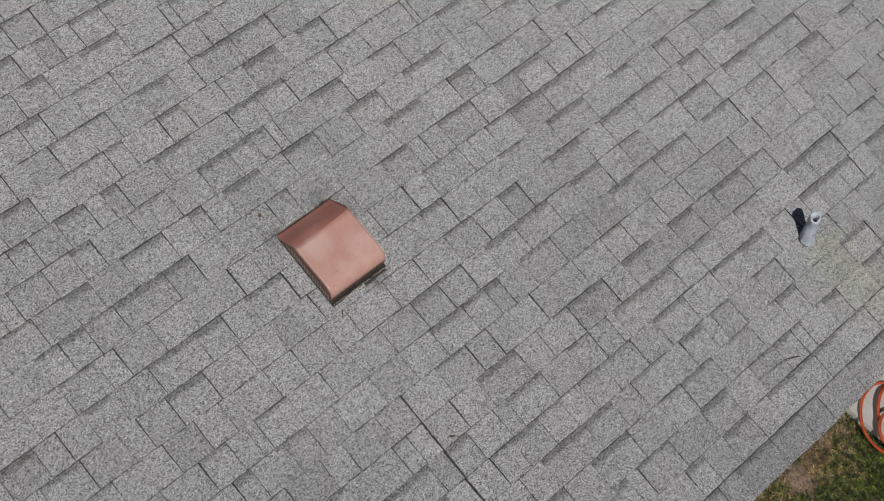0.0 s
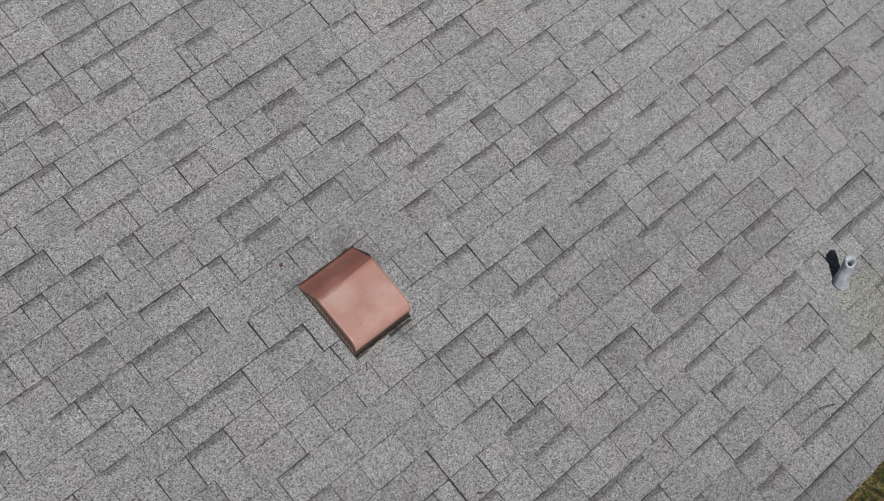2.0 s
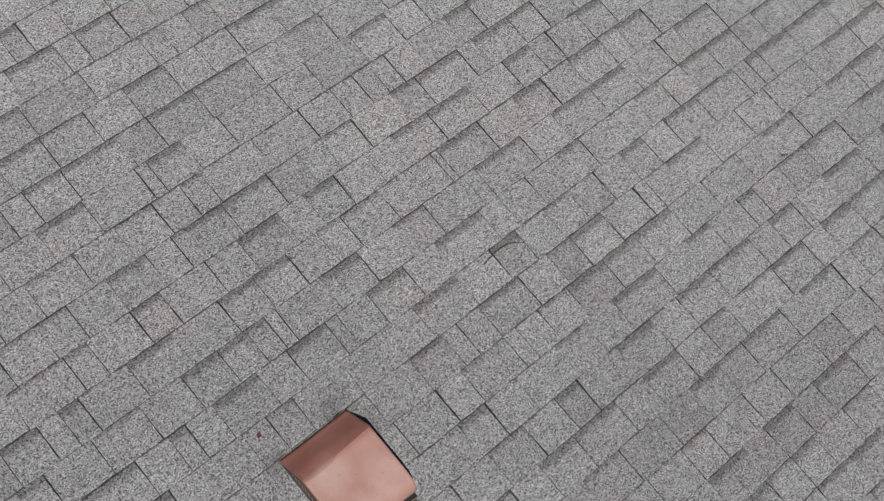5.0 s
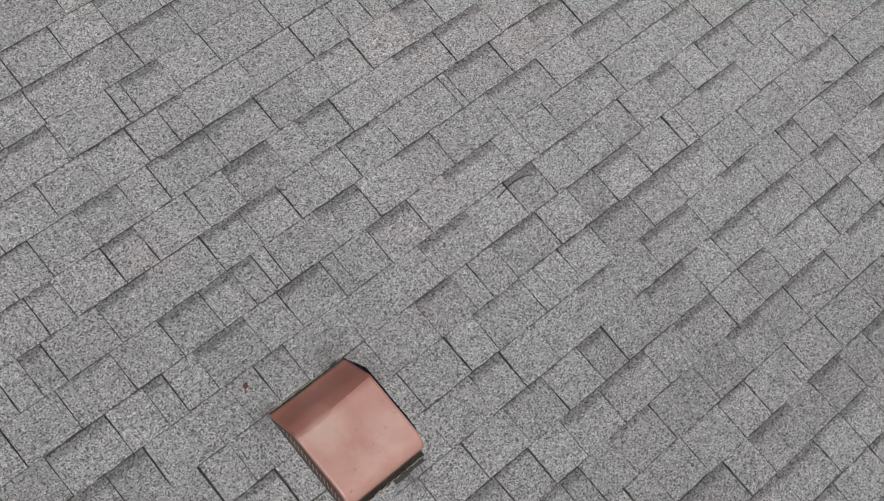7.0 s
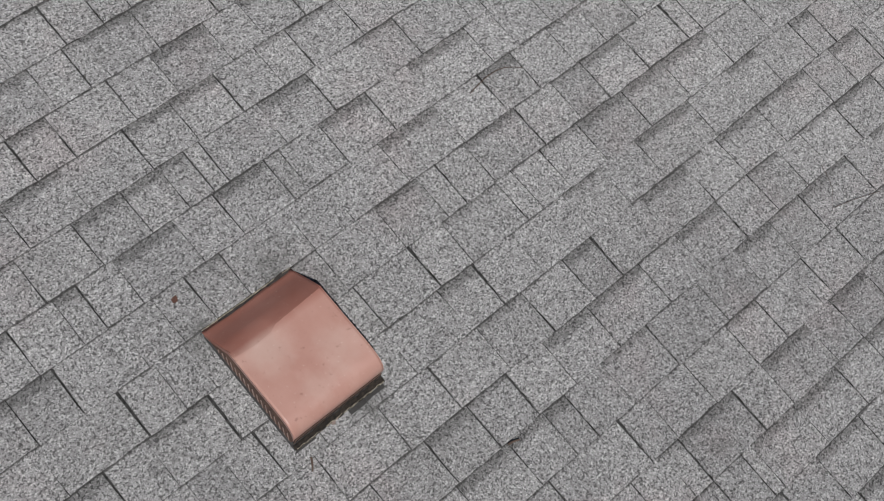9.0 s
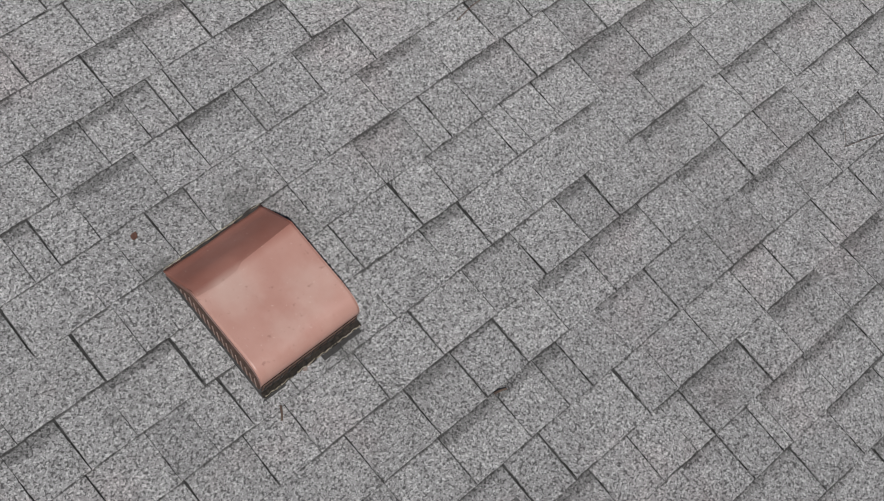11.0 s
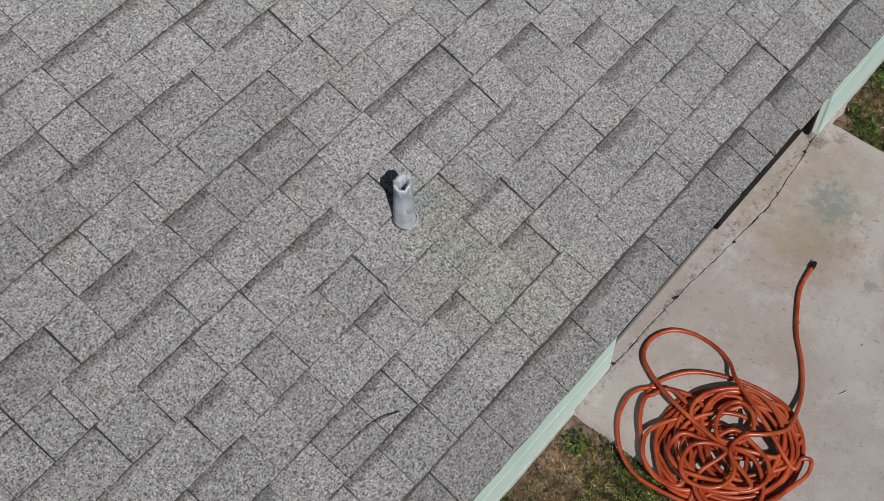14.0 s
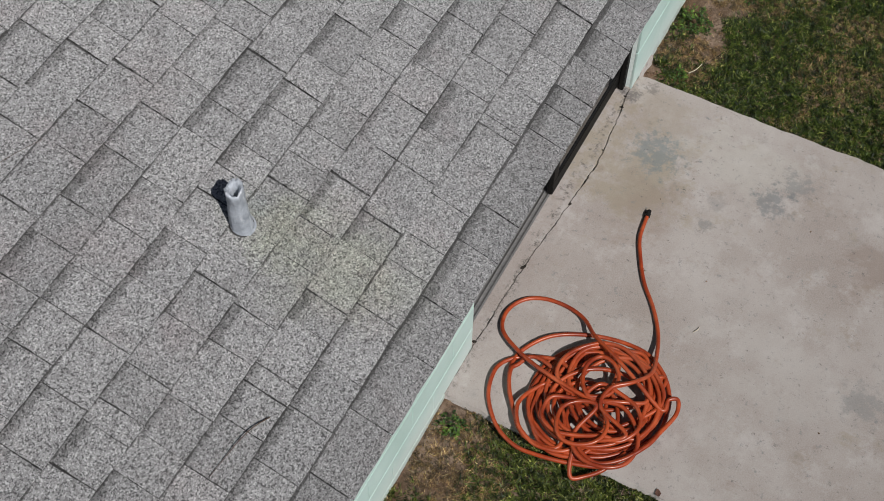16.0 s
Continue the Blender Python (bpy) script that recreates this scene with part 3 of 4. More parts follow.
lay(7, (-1.84, -1.47, -1.22, -1.15, -0.93, -0.81, -0.61, -0.34, -0.21, -0.01, 0.17, 0.56, 0.81, 0.9), (-2.19, -2.02, -1.87, -1.57, -1.16, -1.02, -0.74, -0.67, -0.38, -0.1, 0.1, 0.13, 0.41, 0.46, 0.84))
lay(8, (-2.6, -2.31, -2.01, -1.63, -1.51, -1.44, -1.25, -0.99, -0.81, -0.52, -0.47, -0.09, 0.24, 0.46, 0.58, 0.8, 1.12), (-1.77, -0.78))
lay(9, (-2.66, -2.38, -2.05, -1.88, -1.71, -1.53, -1.4, -1.32, -1.18, -1, -0.79, -0.47, -0.33, -0.11, 0.01, 0.21, 0.48, 0.62, 0.88, 1.16), (-2.77, -2.74, -2.44, -1.7, -1.57, -1.4, -1.12, -0.61, -0.39, -0.17, -0.16, 0.1, 0.11, 0.13, 0.4, 0.43, 0.75, 0.78, 1.08))
lay(10, (-2.8, -2.67, -2.58, -2.53, -2.2, -1.88, -1.7, -1.55, -1.41, -1.1, -0.89, -0.56, -0.28, -0.01, 0.18, 0.47, 0.67, 0.84), (-2.75, -2.45, -1.67, -1.48, -1.18, -1.02, -0.64, -0.39, -0.35, -0.1, -0.09, 0.08, 0.12, 0.13, 0.38, 0.39, 0.4, 0.59, 0.62, 0.78, 0.8, 0.81))
lay(11, (-2.97, -2.87, -2.72, -2.6, -2.07, -1.95, -1.74, -1.39, -1.22, -0.95, -0.75, -0.56, -0.23, 0, 0.26, 0.3, 0.69, 1.02), (-3.04, -1.31, -1.24, -1.01, -0.63, -0.31, -0.3, -0.06, 0.2, 0.22, 0.6, 0.61, 0.62, 0.93, 0.95))
lay(12, (-3.33, -3.15, -2.98, -2.89, -2.75, -2.39, -2.13, -2.03, -1.9, -1.6, -1.28, -0.93, -0.78, -0.4, -0.22, -0.09, 0.08, 0.17, 0.49, 0.7, 1.03, 1.11), (-3.25, -3.22, -2.66, -2.65, -1.39, -1.31, -0.85, -0.49, -0.16, -0.14, 0.12, 0.13, 0.38, 0.44, 0.45, 0.65, 0.93, 0.96))
lay(13, (-3.42, -3.16, -3.04, -2.73, -2.25, -2.06, -1.58, -1.39, -1.27, -1.06, -1, -0.74, -0.55, -0.18, 0.01, 0.22, 0.56, 0.95, 1.14, 1.4), (-3.32, -2.98, -2.68, -2.42, -2.21, -1.14, -0.81, -0.79, -0.62, -0.61, -0.37, -0.32, -0.28, -0.24, 0.48, 0.51, 0.87, 1.03, 1.07, 1.31, 1.33))
lay(14, (-3.21, -3.05, -2.88, -2.79, -2.23, -2.12, -2.03, -1.6, -1.24, -1.17, -1.06, -0.86, -0.59, -0.42, -0.24, -0.18, 0.15, 0.36, 0.69, 0.79, 1.09, 1.3), (-3, -1.3, -1.01, -0.93, -0.65, -0.45, 0.09, 0.99, 1.03, 1.26, 1.52))
lay(15, (-2.95, -2.69, -2.45, -2.13, -2.02, -1.92, -1.81, -1.46, -1.26, -1.05, -0.75, -0.47, -0.33, -0.06, 0.26, 0.49, 0.57, 0.64, 0.83, 1.22), (-3.15, -2.83, -2.65, -2.61, -2.41, -2.38, -1.87, -1.1, -0.8, -0.78, -0.57, -0.11, 0.18, 0.21, 0.42, 0.43, 0.6, 0.78, 0.79, 1.07, 1.1))
lay(16, (-2.83, -2.55, -2.35, -2.22, -2.15, -2.04, -1.85, -1.72, -1.55, -1.5, -1.36, -1.19, -0.81, -0.71, -0.57, -0.28, -0.09, 0.18, 0.46, 0.62, 0.96, 1.24), (-3.03, -2.77, -2.75, -2.44, -2.42, -2.18, -2.03, -1.95, -1.94, -1.71, -1.2, -0.87, -0.86, -0.35, 0.13, 0.14, 0.4, 0.56, 0.58, 0.83, 0.86, 1.13))
lay(17, (-2.99, -2.7, -2.6, -2.42, -2.23, -2.06, -1.91, -1.79, -1.71, -1.66, -1.29, -0.97, -0.77, -0.71, -0.47, -0.09, 0.1, 0.3, 0.41, 0.62, 0.96), (-2.91, -2.86, -2.84, -2.62, -2.3, -2.29, -2, -1.9, -1.78, -1.45, -1.37, -1.03, -1, -0.57, -0.55, -0.12, 0.04, 0.49, 0.86))
lay(18, (-2.8, -2.67, -2.53, -2.45, -2.37, -2.18, -2, -1.8, -1.5, -1.36, -1.25, -1.07, -0.81, -0.78, -0.57, -0.23, 0.35, 0.64, 0.82), (-2.62, -2.61, -2.4, -2.39, -2.12, -2.03, -1.65, -1.59, -1.55, -1.3, -1.25, -1.1, -0.61, -0.32, -0.29, 0.1, 0.11, 0.12, 0.3, 0.31, 0.53))
lay(19, (-2.87, -2.55, -2.33, -2.24, -2.06, -1.94, -1.75, -1.61, -1.43, -1.17, -1.02, -0.71, -0.5, -0.17, -0.07, 0.23, 0.45), (-2.74, -2.49, -2.28, -1.99, -1.56, -1.52, -1.5, -1.28, -1.23, -0.75, -0.56, -0.52, -0.24, 0.15, 0.2, 0.38))
lay(20, (-2.63, -2.5, -2.34, -2.22, -2.06, -1.9, -1.79, -1.73, -1.37, -1.23, -0.97, -0.65, -0.43, -0.35, -0.03, 0.31), (-2.41, -2.27, -2, -1.98, -1.97, -1.74, -1.71, -1.5, -1.44, -1.01, -0.71, -0.5, -0.49, -0.17, -0.15, 0.19))
lay(21, (-2.55, -2.29, -2.1, -1.93, -1.77, -1.65, -1.56, -1.11, -0.85, -0.77, -0.69, -0.57, -0.26, -0.05), (-2.54, -2.51, -2.21, -2.18, -2.17, -1.87, -1.85, -1.62, -0.34, -0.07))
lay(22, (-2.49, -2.42, -2.33, -2.15, -1.96, -1.74, -1.69, -1.13, -0.97, -0.75, -0.57, -0.43, -0.26, -0.13), (-2.36, -2.04, -2.03, -1.61, -0.59, -0.42, -0.37, -0.26))
lay(23, (-2.29, -2.2, -1.95, -1.72, -0.96, -0.79, -0.54, -0.34), (-2.25, -2.22, -2, -1.99, -1.8, -1.39, -0.81, -0.6, -0.59))
lay(24, (-2.34, -2.2, -2.12, -1.94, -1.76, -1.59, -1.41, -1.12, -0.8, -0.47), (-2.25, -2.22, -2.02, -2.01, -1.79, -1.46, -0.94))
lay(25, (-1.68, -1.5, -1.42, -1.33, -1.22, -0.96, -0.76), (-2.06, -1.75, -1.74, -1.36, -1.19, -0.88))
lay(26, (-2, -1.89, -1.69, -1.6, -1.44, -1.31, -1.18, -1), (-2.02, -1.79, -1.51, -1.24))
lay(27, (-1.9, -1.83, -1.75, -1.6, -1.27, -1.14), (-1.95, -1.8, -1.34))
lay(28, (-1.91, -1.55, -1.36), (-1.78, -1.75, -1.51))
lay(29, (-1.55,), ())


def tab_shape(width, raised, style):
    """One tab: vertices, faces and the band coordinate of each vertex. Its butt lies along y = 0."""
    key = (round(width, 3), raised, style)
    if key in TABS:
        return TABS[key]
    r = random.Random(int(width * 1000) * 31 + raised * 7 + style)
    h = 0.0056 if raised else 0.0038
    reach = COURSE + 0.012
    cut = 0.0 if not raised else r.uniform(-0.004, 0.004)
    cols = 6
    xs = [width * (i + (r.uniform(-0.2, 0.2) if 0 < i < cols - 1 else 0)) / (cols - 1) for i in range(cols)]
    verts, band, faces = [], [], []
    lean = [r.uniform(-0.0019, 0.0016) for _ in xs]
    rows = ((0.0, -0.002), (0.0, h - 0.0012), (0.0018, h), (COURSE * 0.3, h * 0.74), (COURSE * 0.62, h * 0.46 + 0.0008), (reach, 0.0006))
    wander = [[r.uniform(-0.0011, 0.0009) for _ in rows] for _ in (0, 1)]
    wander = [[w[1], w[1]] + w[2:] for w in wander]
    for j, (y, z) in enumerate(rows):
        for i, x in enumerate(xs):
            inset = 0.0006 if j >= 2 else 0.0
            xx = x
            if i == 0:
                xx += inset + wander[0][j] + cut * y / reach
            elif i == cols - 1:
                xx += -inset + wander[1][j] + cut * y / reach
            verts.append((xx, y + (lean[i] if j < 3 else 0.0), z))
            band.append(0.0 if raised else min(1.0, max(0.0, y / COURSE)) * (0.92 + 0.16 * ((style * 37) % 10) / 10))
    for j in range(len(rows) - 1):
        for i in range(cols - 1):
            faces.append((j * cols + i, j * cols + i + 1, (j + 1) * cols + i + 1, (j + 1) * cols + i))
    slots = [1] * (cols - 1) + [0] * ((cols - 1) * (len(rows) - 2))
    for i, flip in ((0, False), (cols - 1, True)):
        low = len(verts)
        for j in range(2, len(rows)):
            x, y, z = verts[j * cols + i]
            verts.append((x + (0.0006 if flip else -0.0006), y, -0.002))
            band.append(0.0)
        ring = [(i, cols + i, 2 * cols + i, low)]
        ring += [(j * cols + i, (j + 1) * cols + i, low + j - 1, low + j - 2) for j in range(2, len(rows) - 1)]
        faces += [tuple(f if not flip else f[::-1]) for f in ring]
        slots += [1] * len(ring)
    TABS[key] = verts, faces, band, slots
    return TABS[key]


def with_band(me, band, slots=None, raw=None, soot=None):
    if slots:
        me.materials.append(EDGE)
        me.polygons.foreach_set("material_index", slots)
    layer = me.uv_layers.new(name="band")
    index = np.empty(len(me.loops), dtype=np.int32)
    me.loops.foreach_get("vertex_index", index)
    flat = np.zeros(2 * len(index), dtype=np.float32)
    flat[1::2] = np.asarray(band, dtype=np.float32)[index]
    flat[0::2] = np.asarray(raw if raw is not None else [0.0] * len(band), dtype=np.float32)[index]
    layer.data.foreach_set("uv", flat)
    layer = me.uv_layers.new(name="wear")
    flat = np.zeros(2 * len(index), dtype=np.float32)
    if soot is not None:
        flat[0::2] = np.asarray(soot, dtype=np.float32)[index]
    layer.data.foreach_set("uv", flat)


def course_tabs(k):
    """Tabs of one course: start, width, raised, style."""
    r = random.Random(100 + k)
    stops, known = [], sorted(JOINTS.get(k, ()))
    for q in known:
        if not stops or q - stops[-1] > 0.03:
            stops.append(q)
    first, last = (stops[0], stops[-1]) if stops else (9.0, -9.0)
    seam = 0.0
    if k <= 8:
        seam = 0.017 - 0.0015 * k
        stops = sorted([q for q in stops if abs(q - SEAM_U) > 0.04] + [SEAM_U])
    u, raised, out = U0, r.random() < 0.5, []
    for stop in stops + [U1]:
        while stop - u > 0.02:
            left = stop - u
            w = r.choice(WIDTHS)
            if first <= u < last and left < 0.25:
                w = left
            elif first <= u < last and left < 0.52:
                w = left * r.uniform(0.38, 0.62)
            elif left - w < 0.06:
                w = left if left <= 0.27 else left / 2
            final = abs(u + w - stop) < 0.002
            gap = 0.0012 + 0.0018 * r.random() ** 2
            if final and stop != U1:
                gap = seam if stop == SEAM_U and k <= 8 else (0.0014 + 0.0032 * r.random() ** 2)
            if first - 0.02 <= u < last:
                raised = not any(u - 0.01 < q < u + w + 0.01 for q in LOW.get(k, ()))
            out.append((u, round(w - gap, 3), raised, r.randrange(3)))
            u += w
            raised = (not raised) if r.random() < 0.6 else True
        u = stop
    return out


def roof():
    deep = RIDGE
    bm = boxed(U0, U1, 0.012, deep, -0.035, -0.0025)
    deck = part("roof", bm, FELT)
    deck.matrix_world = ROOF
    tagged(deck, "low-pitched roof of weathered grey laminated asphalt shingles", "roof", kind="structure")
    top = ROOF @ Vector((0, deep, 0))
    rear = part("roof_rear", boxed(U0, U1, -deep, 0.0, -0.035, 0.004), SHINGLE)
    with_band(rear.data, [0.0] * len(rear.data.vertices))
    rear.matrix_world = pose(0, top.y + 0.005, top.z, 0, 0, 180) @ pose(0, 0, 0, PITCH)
    tagged(rear, "rear slope of the grey asphalt shingle roof", "roof", kind="structure")
    shared, loose, faces, band, marks, raw, soot = {}, [], [], [], [], [], []
    for k in range(int((deep - FIRST) / COURSE)):
        v = FIRST + k * COURSE
        r = random.Random(900 + k)
        for u, width, raised, style in course_tabs(k):
            verts, quads, edge, slots = tab_shape(width, raised, style)
            lift, slip, spin = r.uniform(0.0, 0.0011), r.uniform(-0.0014, 0.0014), r.uniform(-0.35, 0.35)
            worn = r.uniform(0.20, 0.32) if k == 0 else r.choice((0.0, 0.0, 0.0, 0.0, 0.05, 0.12))
            if k == 0:
                slip -= 0.016 if u > 1.1 else 0.006
            m = pose(u, v + slip, lift, r.uniform(-0.25, 0.1), 0, spin)
            if 2 <= k <= 17 and -2.35 < u < 0.45:
                key = (width, raised, style, worn)
                if key not in shared:
                    me = bpy.data.meshes.new("shingle")
                    me.from_pydata(verts, [], quads)
                    me.materials.append(SHINGLE)
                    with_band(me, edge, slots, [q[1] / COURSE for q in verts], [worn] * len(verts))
                    shared[key] = me
                piece = new("shingle", shared[key])
                piece.parent = deck
                piece.matrix_basis = m
            else:
                base = len(loose)
                loose += [tuple(m @ Vector(q)) for q in verts]
                faces += [tuple(base + i for i in f) for f in quads]
                band += edge
                raw += [q[1] / COURSE for q in verts]
                soot += [worn] * len(verts)
                marks += slots
    rest = part("shingles", (loose, [], faces), SHINGLE, deck)
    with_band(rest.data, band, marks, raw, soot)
    tagged(rest, kind="stuff")
    return deck


def on_roof(u, v, w=0.0, turn=0.0):
    return ROOF @ pose(u, v, w, 0, 0, turn)


def rounded_profile():
    """Hood section, from the back flange up over the crease and down to the front lip: (v, w)."""
    pts = [(0.366, 0.004), (0.354, 0.009), (0.331, 0.033), (0.303, 0.062), (0.280, 0.0855), (0.264, 0.1020), (0.15, 0.106), (0.07, 0.110), (0.050, 0.108)]
    for i in range(1, 8):
        a = math.radians(90 + 12.5 * i)
        pts.append((0.050 + 0.052 * math.cos(a), 0.058 + 0.050 * math.sin(a)))
    return pts + [(-0.002, 0.054)]


def roof_vent():
    """A slant-back vent; its own x runs along the eave from its side, its y up the slope."""
    vent = holder("roof_vent", on_roof(-1.976, 1.779), "faded terracotta painted metal roof vent with slotted sides", "roof vent")
    wide = 0.290
    bm = boxed(-0.003, wide + 0.004, -0.019, 0.351, 0.0015, 0.0085)
    part("flange", bm, TAR, vent, "tarred metal flange tucked under shingles")
    # hood: a bent sheet with thickness
    prof = rounded_profile()
    cols = 41
    bm = bmesh.new()
    grid = []
    for i in range(cols):
        s = i / (cols - 1)
        row = []
        for v, w in prof:
            # a knock has pushed the crease in on one side
            knock = min(1.0, max(0.0, (0.47 - s) / 0.07)) * min(1.0, s / 0.22)
            aslant = 0.003 + 0.016 * (1 - s)
            at_fold = 1.0 if abs(v - 0.264) < 0.001 else 0.0
            sag = -0.0025 * math.sin(math.pi * s) * (1 if w > 0.09 else 0)
            row.append(bm.verts.new((s * wide, v - (aslant + 0.009 * knock) * at_fold, w - 0.003 * knock * at_fold + sag + 0.004)))
        grid.append(row)
    creased = {row[5] for row in grid}
    for i in range(cols - 1):
        for j in range(len(prof) - 1):
            bm.faces.new((grid[i][j], grid[i + 1][j], grid[i + 1][j + 1], grid[i][j + 1]))
    for e in bm.edges:
        if all(v in creased for v in e.verts):
            e.smooth = False
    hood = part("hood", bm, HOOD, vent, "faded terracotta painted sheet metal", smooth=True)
    thick = hood.modifiers.new("thickness", "SOLIDIFY")
    thick.thickness, thick.offset = 0.0016, -1
    # turned-down side hems
    for x, name in ((0.0, "side_hem"), (wide, "side_hem")):
        bm = bmesh.new()
        rim = prof[1:]
        for (v0, w0), (v1, w1) in zip(rim, rim[1:]):
            q = [bm.verts.new((x, v, w)) for v, w in ((v0, w0 + 0.0045), (v1, w1 + 0.0045))]
            drop = 0.013
            c0, c1 = max(0.006, w0 - drop), max(0.006, w1 - drop)
            q += [bm.verts.new((x, v1, c1)), bm.verts.new((x, v0, c0))]
            bm.faces.new(q)
        bmesh.ops.remove_doubles(bm, verts=bm.verts, dist=0.0005)
        hem = part(name, bm, HOOD, vent)
        m = hem.modifiers.new("thickness", "SOLIDIFY")
        m.thickness, m.offset = 0.0016, 0
    # throat behind the mesh, a black block painted for its shade
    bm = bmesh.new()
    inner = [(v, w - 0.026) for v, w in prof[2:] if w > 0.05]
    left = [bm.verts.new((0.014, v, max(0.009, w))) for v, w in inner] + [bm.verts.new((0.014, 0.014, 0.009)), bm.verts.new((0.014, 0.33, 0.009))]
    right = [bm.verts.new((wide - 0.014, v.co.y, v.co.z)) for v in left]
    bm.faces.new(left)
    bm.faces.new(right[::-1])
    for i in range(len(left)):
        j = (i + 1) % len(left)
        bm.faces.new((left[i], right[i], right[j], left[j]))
    part("throat", bm, DARK, vent, "black block painting the shade inside the vent")

    # front: a plate whose punched slots are black bars painting shade, over a gritty ledge
    front = part("front_panel", boxed(0.004, wide - 0.004, -0.0045, -0.0025, 0.0088, 0.053, bevel=0.0006), RUSTY, vent, "dull terracotta front plate with punched slots")
    for i in range(12):
        x = 0.010 + i * (wide - 0.024) / 11.4
        part("slot", boxed(x, x + 0.0032, -0.0062, -0.0047, 0.014, 0.044), DARK, front, "black bar painting the shade of an upright slot")
        part("slot", boxed(x + 0.0036, x + 0.0185, -0.0062, -0.0047, 0.040, 0.0436), DARK, front, "black bar painting the shade of a level slot")
    r = random.Random(15)
    bm = bmesh.new()
    rows = []
    for i in range(60):
        x = -0.001 + i * (wide + 0.003) / 59
        ring = []
        for y in (-0.0215, -0.016, -0.011, -0.006):
            bulge = 0.0 if y < -0.02 else abs(noise.noise((x * 60, y * 120, 3))) * 0.012
            ring.append(bm.verts.new((x, y + 0.004 * noise.noise((x * 45, 0, 1)), 0.0088 + bulge)))
        rows.append(ring)
    for p, q in zip(rows, rows[1:]):
        for j in range(3):
            bm.faces.new((p[j], q[j], q[j + 1], p[j + 1]))
    part("debris", bm, LITTER, vent, "dark grit and leaf mould on the ledge")
    for x0, x1 in ((0.004, 0.046), (0.050, 0.084), (0.098, 0.150), (0.155, 0.214), (0.218, 0.288)):
        n = max(4, int((x1 - x0) / 0.005))
        line = [(x0 + (x1 - x0) * i / n, -0.0195 + 0.0045 * noise.noise((x0 + i * 0.45, 2, 0)), 0.0125 + 0.003 * noise.noise((i * 0.6, x0 * 50, 8))) for i in range(n + 1)]
        part("crust", tube(line, [r.uniform(0.0007, 0.0022) for _ in line], 6), LIME, vent, "pale crusted sealant bead")
    # flat black plates paint the dark gap where shingles are cut at the flange
    for x0, x1, y0, y1 in ((0.168, 0.222, -0.036, -0.022), (0.223, 0.284, -0.033, -0.022), (-0.004, 0.060, -0.027, -0.022)):
        n = 9
        top = [(x0 + (x1 - x0) * i / n, y0 + 0.003 * noise.noise((x0 * 30 + i, 5, 0))) for i in range(n + 1)]
        part("gap_plate", sheet(top + [(x1, y1), (x0, y1)], 0.0078, 0.0040, 0.0004), TAR, vent, "black plate painting the dark gap between shingle and flange")
    bm = bmesh.new()
    for cx, cy, size in ((0.118, -0.024, 0.009), (0.131, -0.021, 0.005)):
        ring = [bm.verts.new((cx + size * r.uniform(0.6, 1.1) * math.cos(k), cy + 0.5 * size * r.uniform(0.6, 1.1) * math.sin(k), 0.0105)) for k in (0, 0.9, 1.8, 2.7, 3.6, 4.5, 5.4)]
        bm.faces.new(ring)
    fleck = part("paint_fleck", bm, ZINC, vent, "flake of terracotta paint on the ledge")
    fleck.modifiers.new("thickness", "SOLIDIFY").thickness = 0.0015
    line = [(0.004 + i * (wide - 0.006) / 40, 0.3685 + 0.001 * noise.noise((i * 0.5, 1, 0)), 0.0085 + 0.0015 * noise.noise((i * 0.7, 4, 0))) for i in range(41)]
    part("top_bead", tube(line, [0.0018 + 0.0008 * noise.noise((i * 0.8, 9, 0)) for i in range(41)], 6), LIME, vent, "pale sealant bead along the top edge")
    # side panels whose punched slanting slots are black bars painting shade
    rim = [(v, w - 0.004) for v, w in prof[1:-1]]
    for x, out in ((0.0030, -1), (wide - 0.0030, 1)):
        bm = bmesh.new()
        bm.faces.new([bm.verts.new((x, v, w)) for v, w in rim] + [bm.verts.new((x, 0.004, 0.007)), bm.verts.new((x, 0.348, 0.007))])
        panel = part("side_panel", bm, RUSTY, vent, "dull brown side panel with punched louvres")
        skin = panel.modifiers.new("thickness", "SOLIDIFY")
        skin.thickness, skin.offset = 0.0016, 0
        for i in range(17):
            v = 0.018 + i * 0.0175
            tall = max(0.010, min(0.034, (0.335 - v) * 0.62 - 0.010))
            # louvre lips are coloured pale for the light they catch
            for name, gap, deep, wide_by, cover, words in (("louvre", 0.0, 0.0030, 0.0010, ZINC, "louvre lip painted pale for the light it catches"), ("slot", 0.0034, 0.0012, 0.0008, DARK, "black bar painting the shade of a slanting slot")):
                a = sorted((x + out * 0.0007, x + out * deep))
                bm = boxed(a[0], a[1], -wide_by, wide_by, 0.0, tall)
                for q in bm.verts:
                    q.co.y += v + gap + 0.35 * (q.co.z - tall / 2)
                    q.co.z += 0.013
                part(name, bm, cover, panel, words)
    # smears of sealant round the foot
    r = random.Random(5)
    smears = [(0.285, 0.004, 0.014, 0.012), (0.10, 0.362, 0.09, 0.006), (0.24, 0.364, 0.05, 0.007)]
    for cx, cy, lx, ly in smears:
        bm = bmesh.new()
        ring = []
        for i in range(18):
            a = 2 * math.pi * i / 18
            q = 1 + 0.4 * r.uniform(-1, 1)
            ring.append(bm.verts.new((cx + lx * q * math.cos(a), cy + ly * q * math.sin(a), 0.0090)))
        mid = bm.verts.new((cx, cy, 0.0125))
        for i in range(18):
            bm.faces.new((ring[i], ring[(i + 1) % 18], mid))
        part("sealant", bm, CRUST, vent, "crusted brown-grey roof sealant")
    return vent


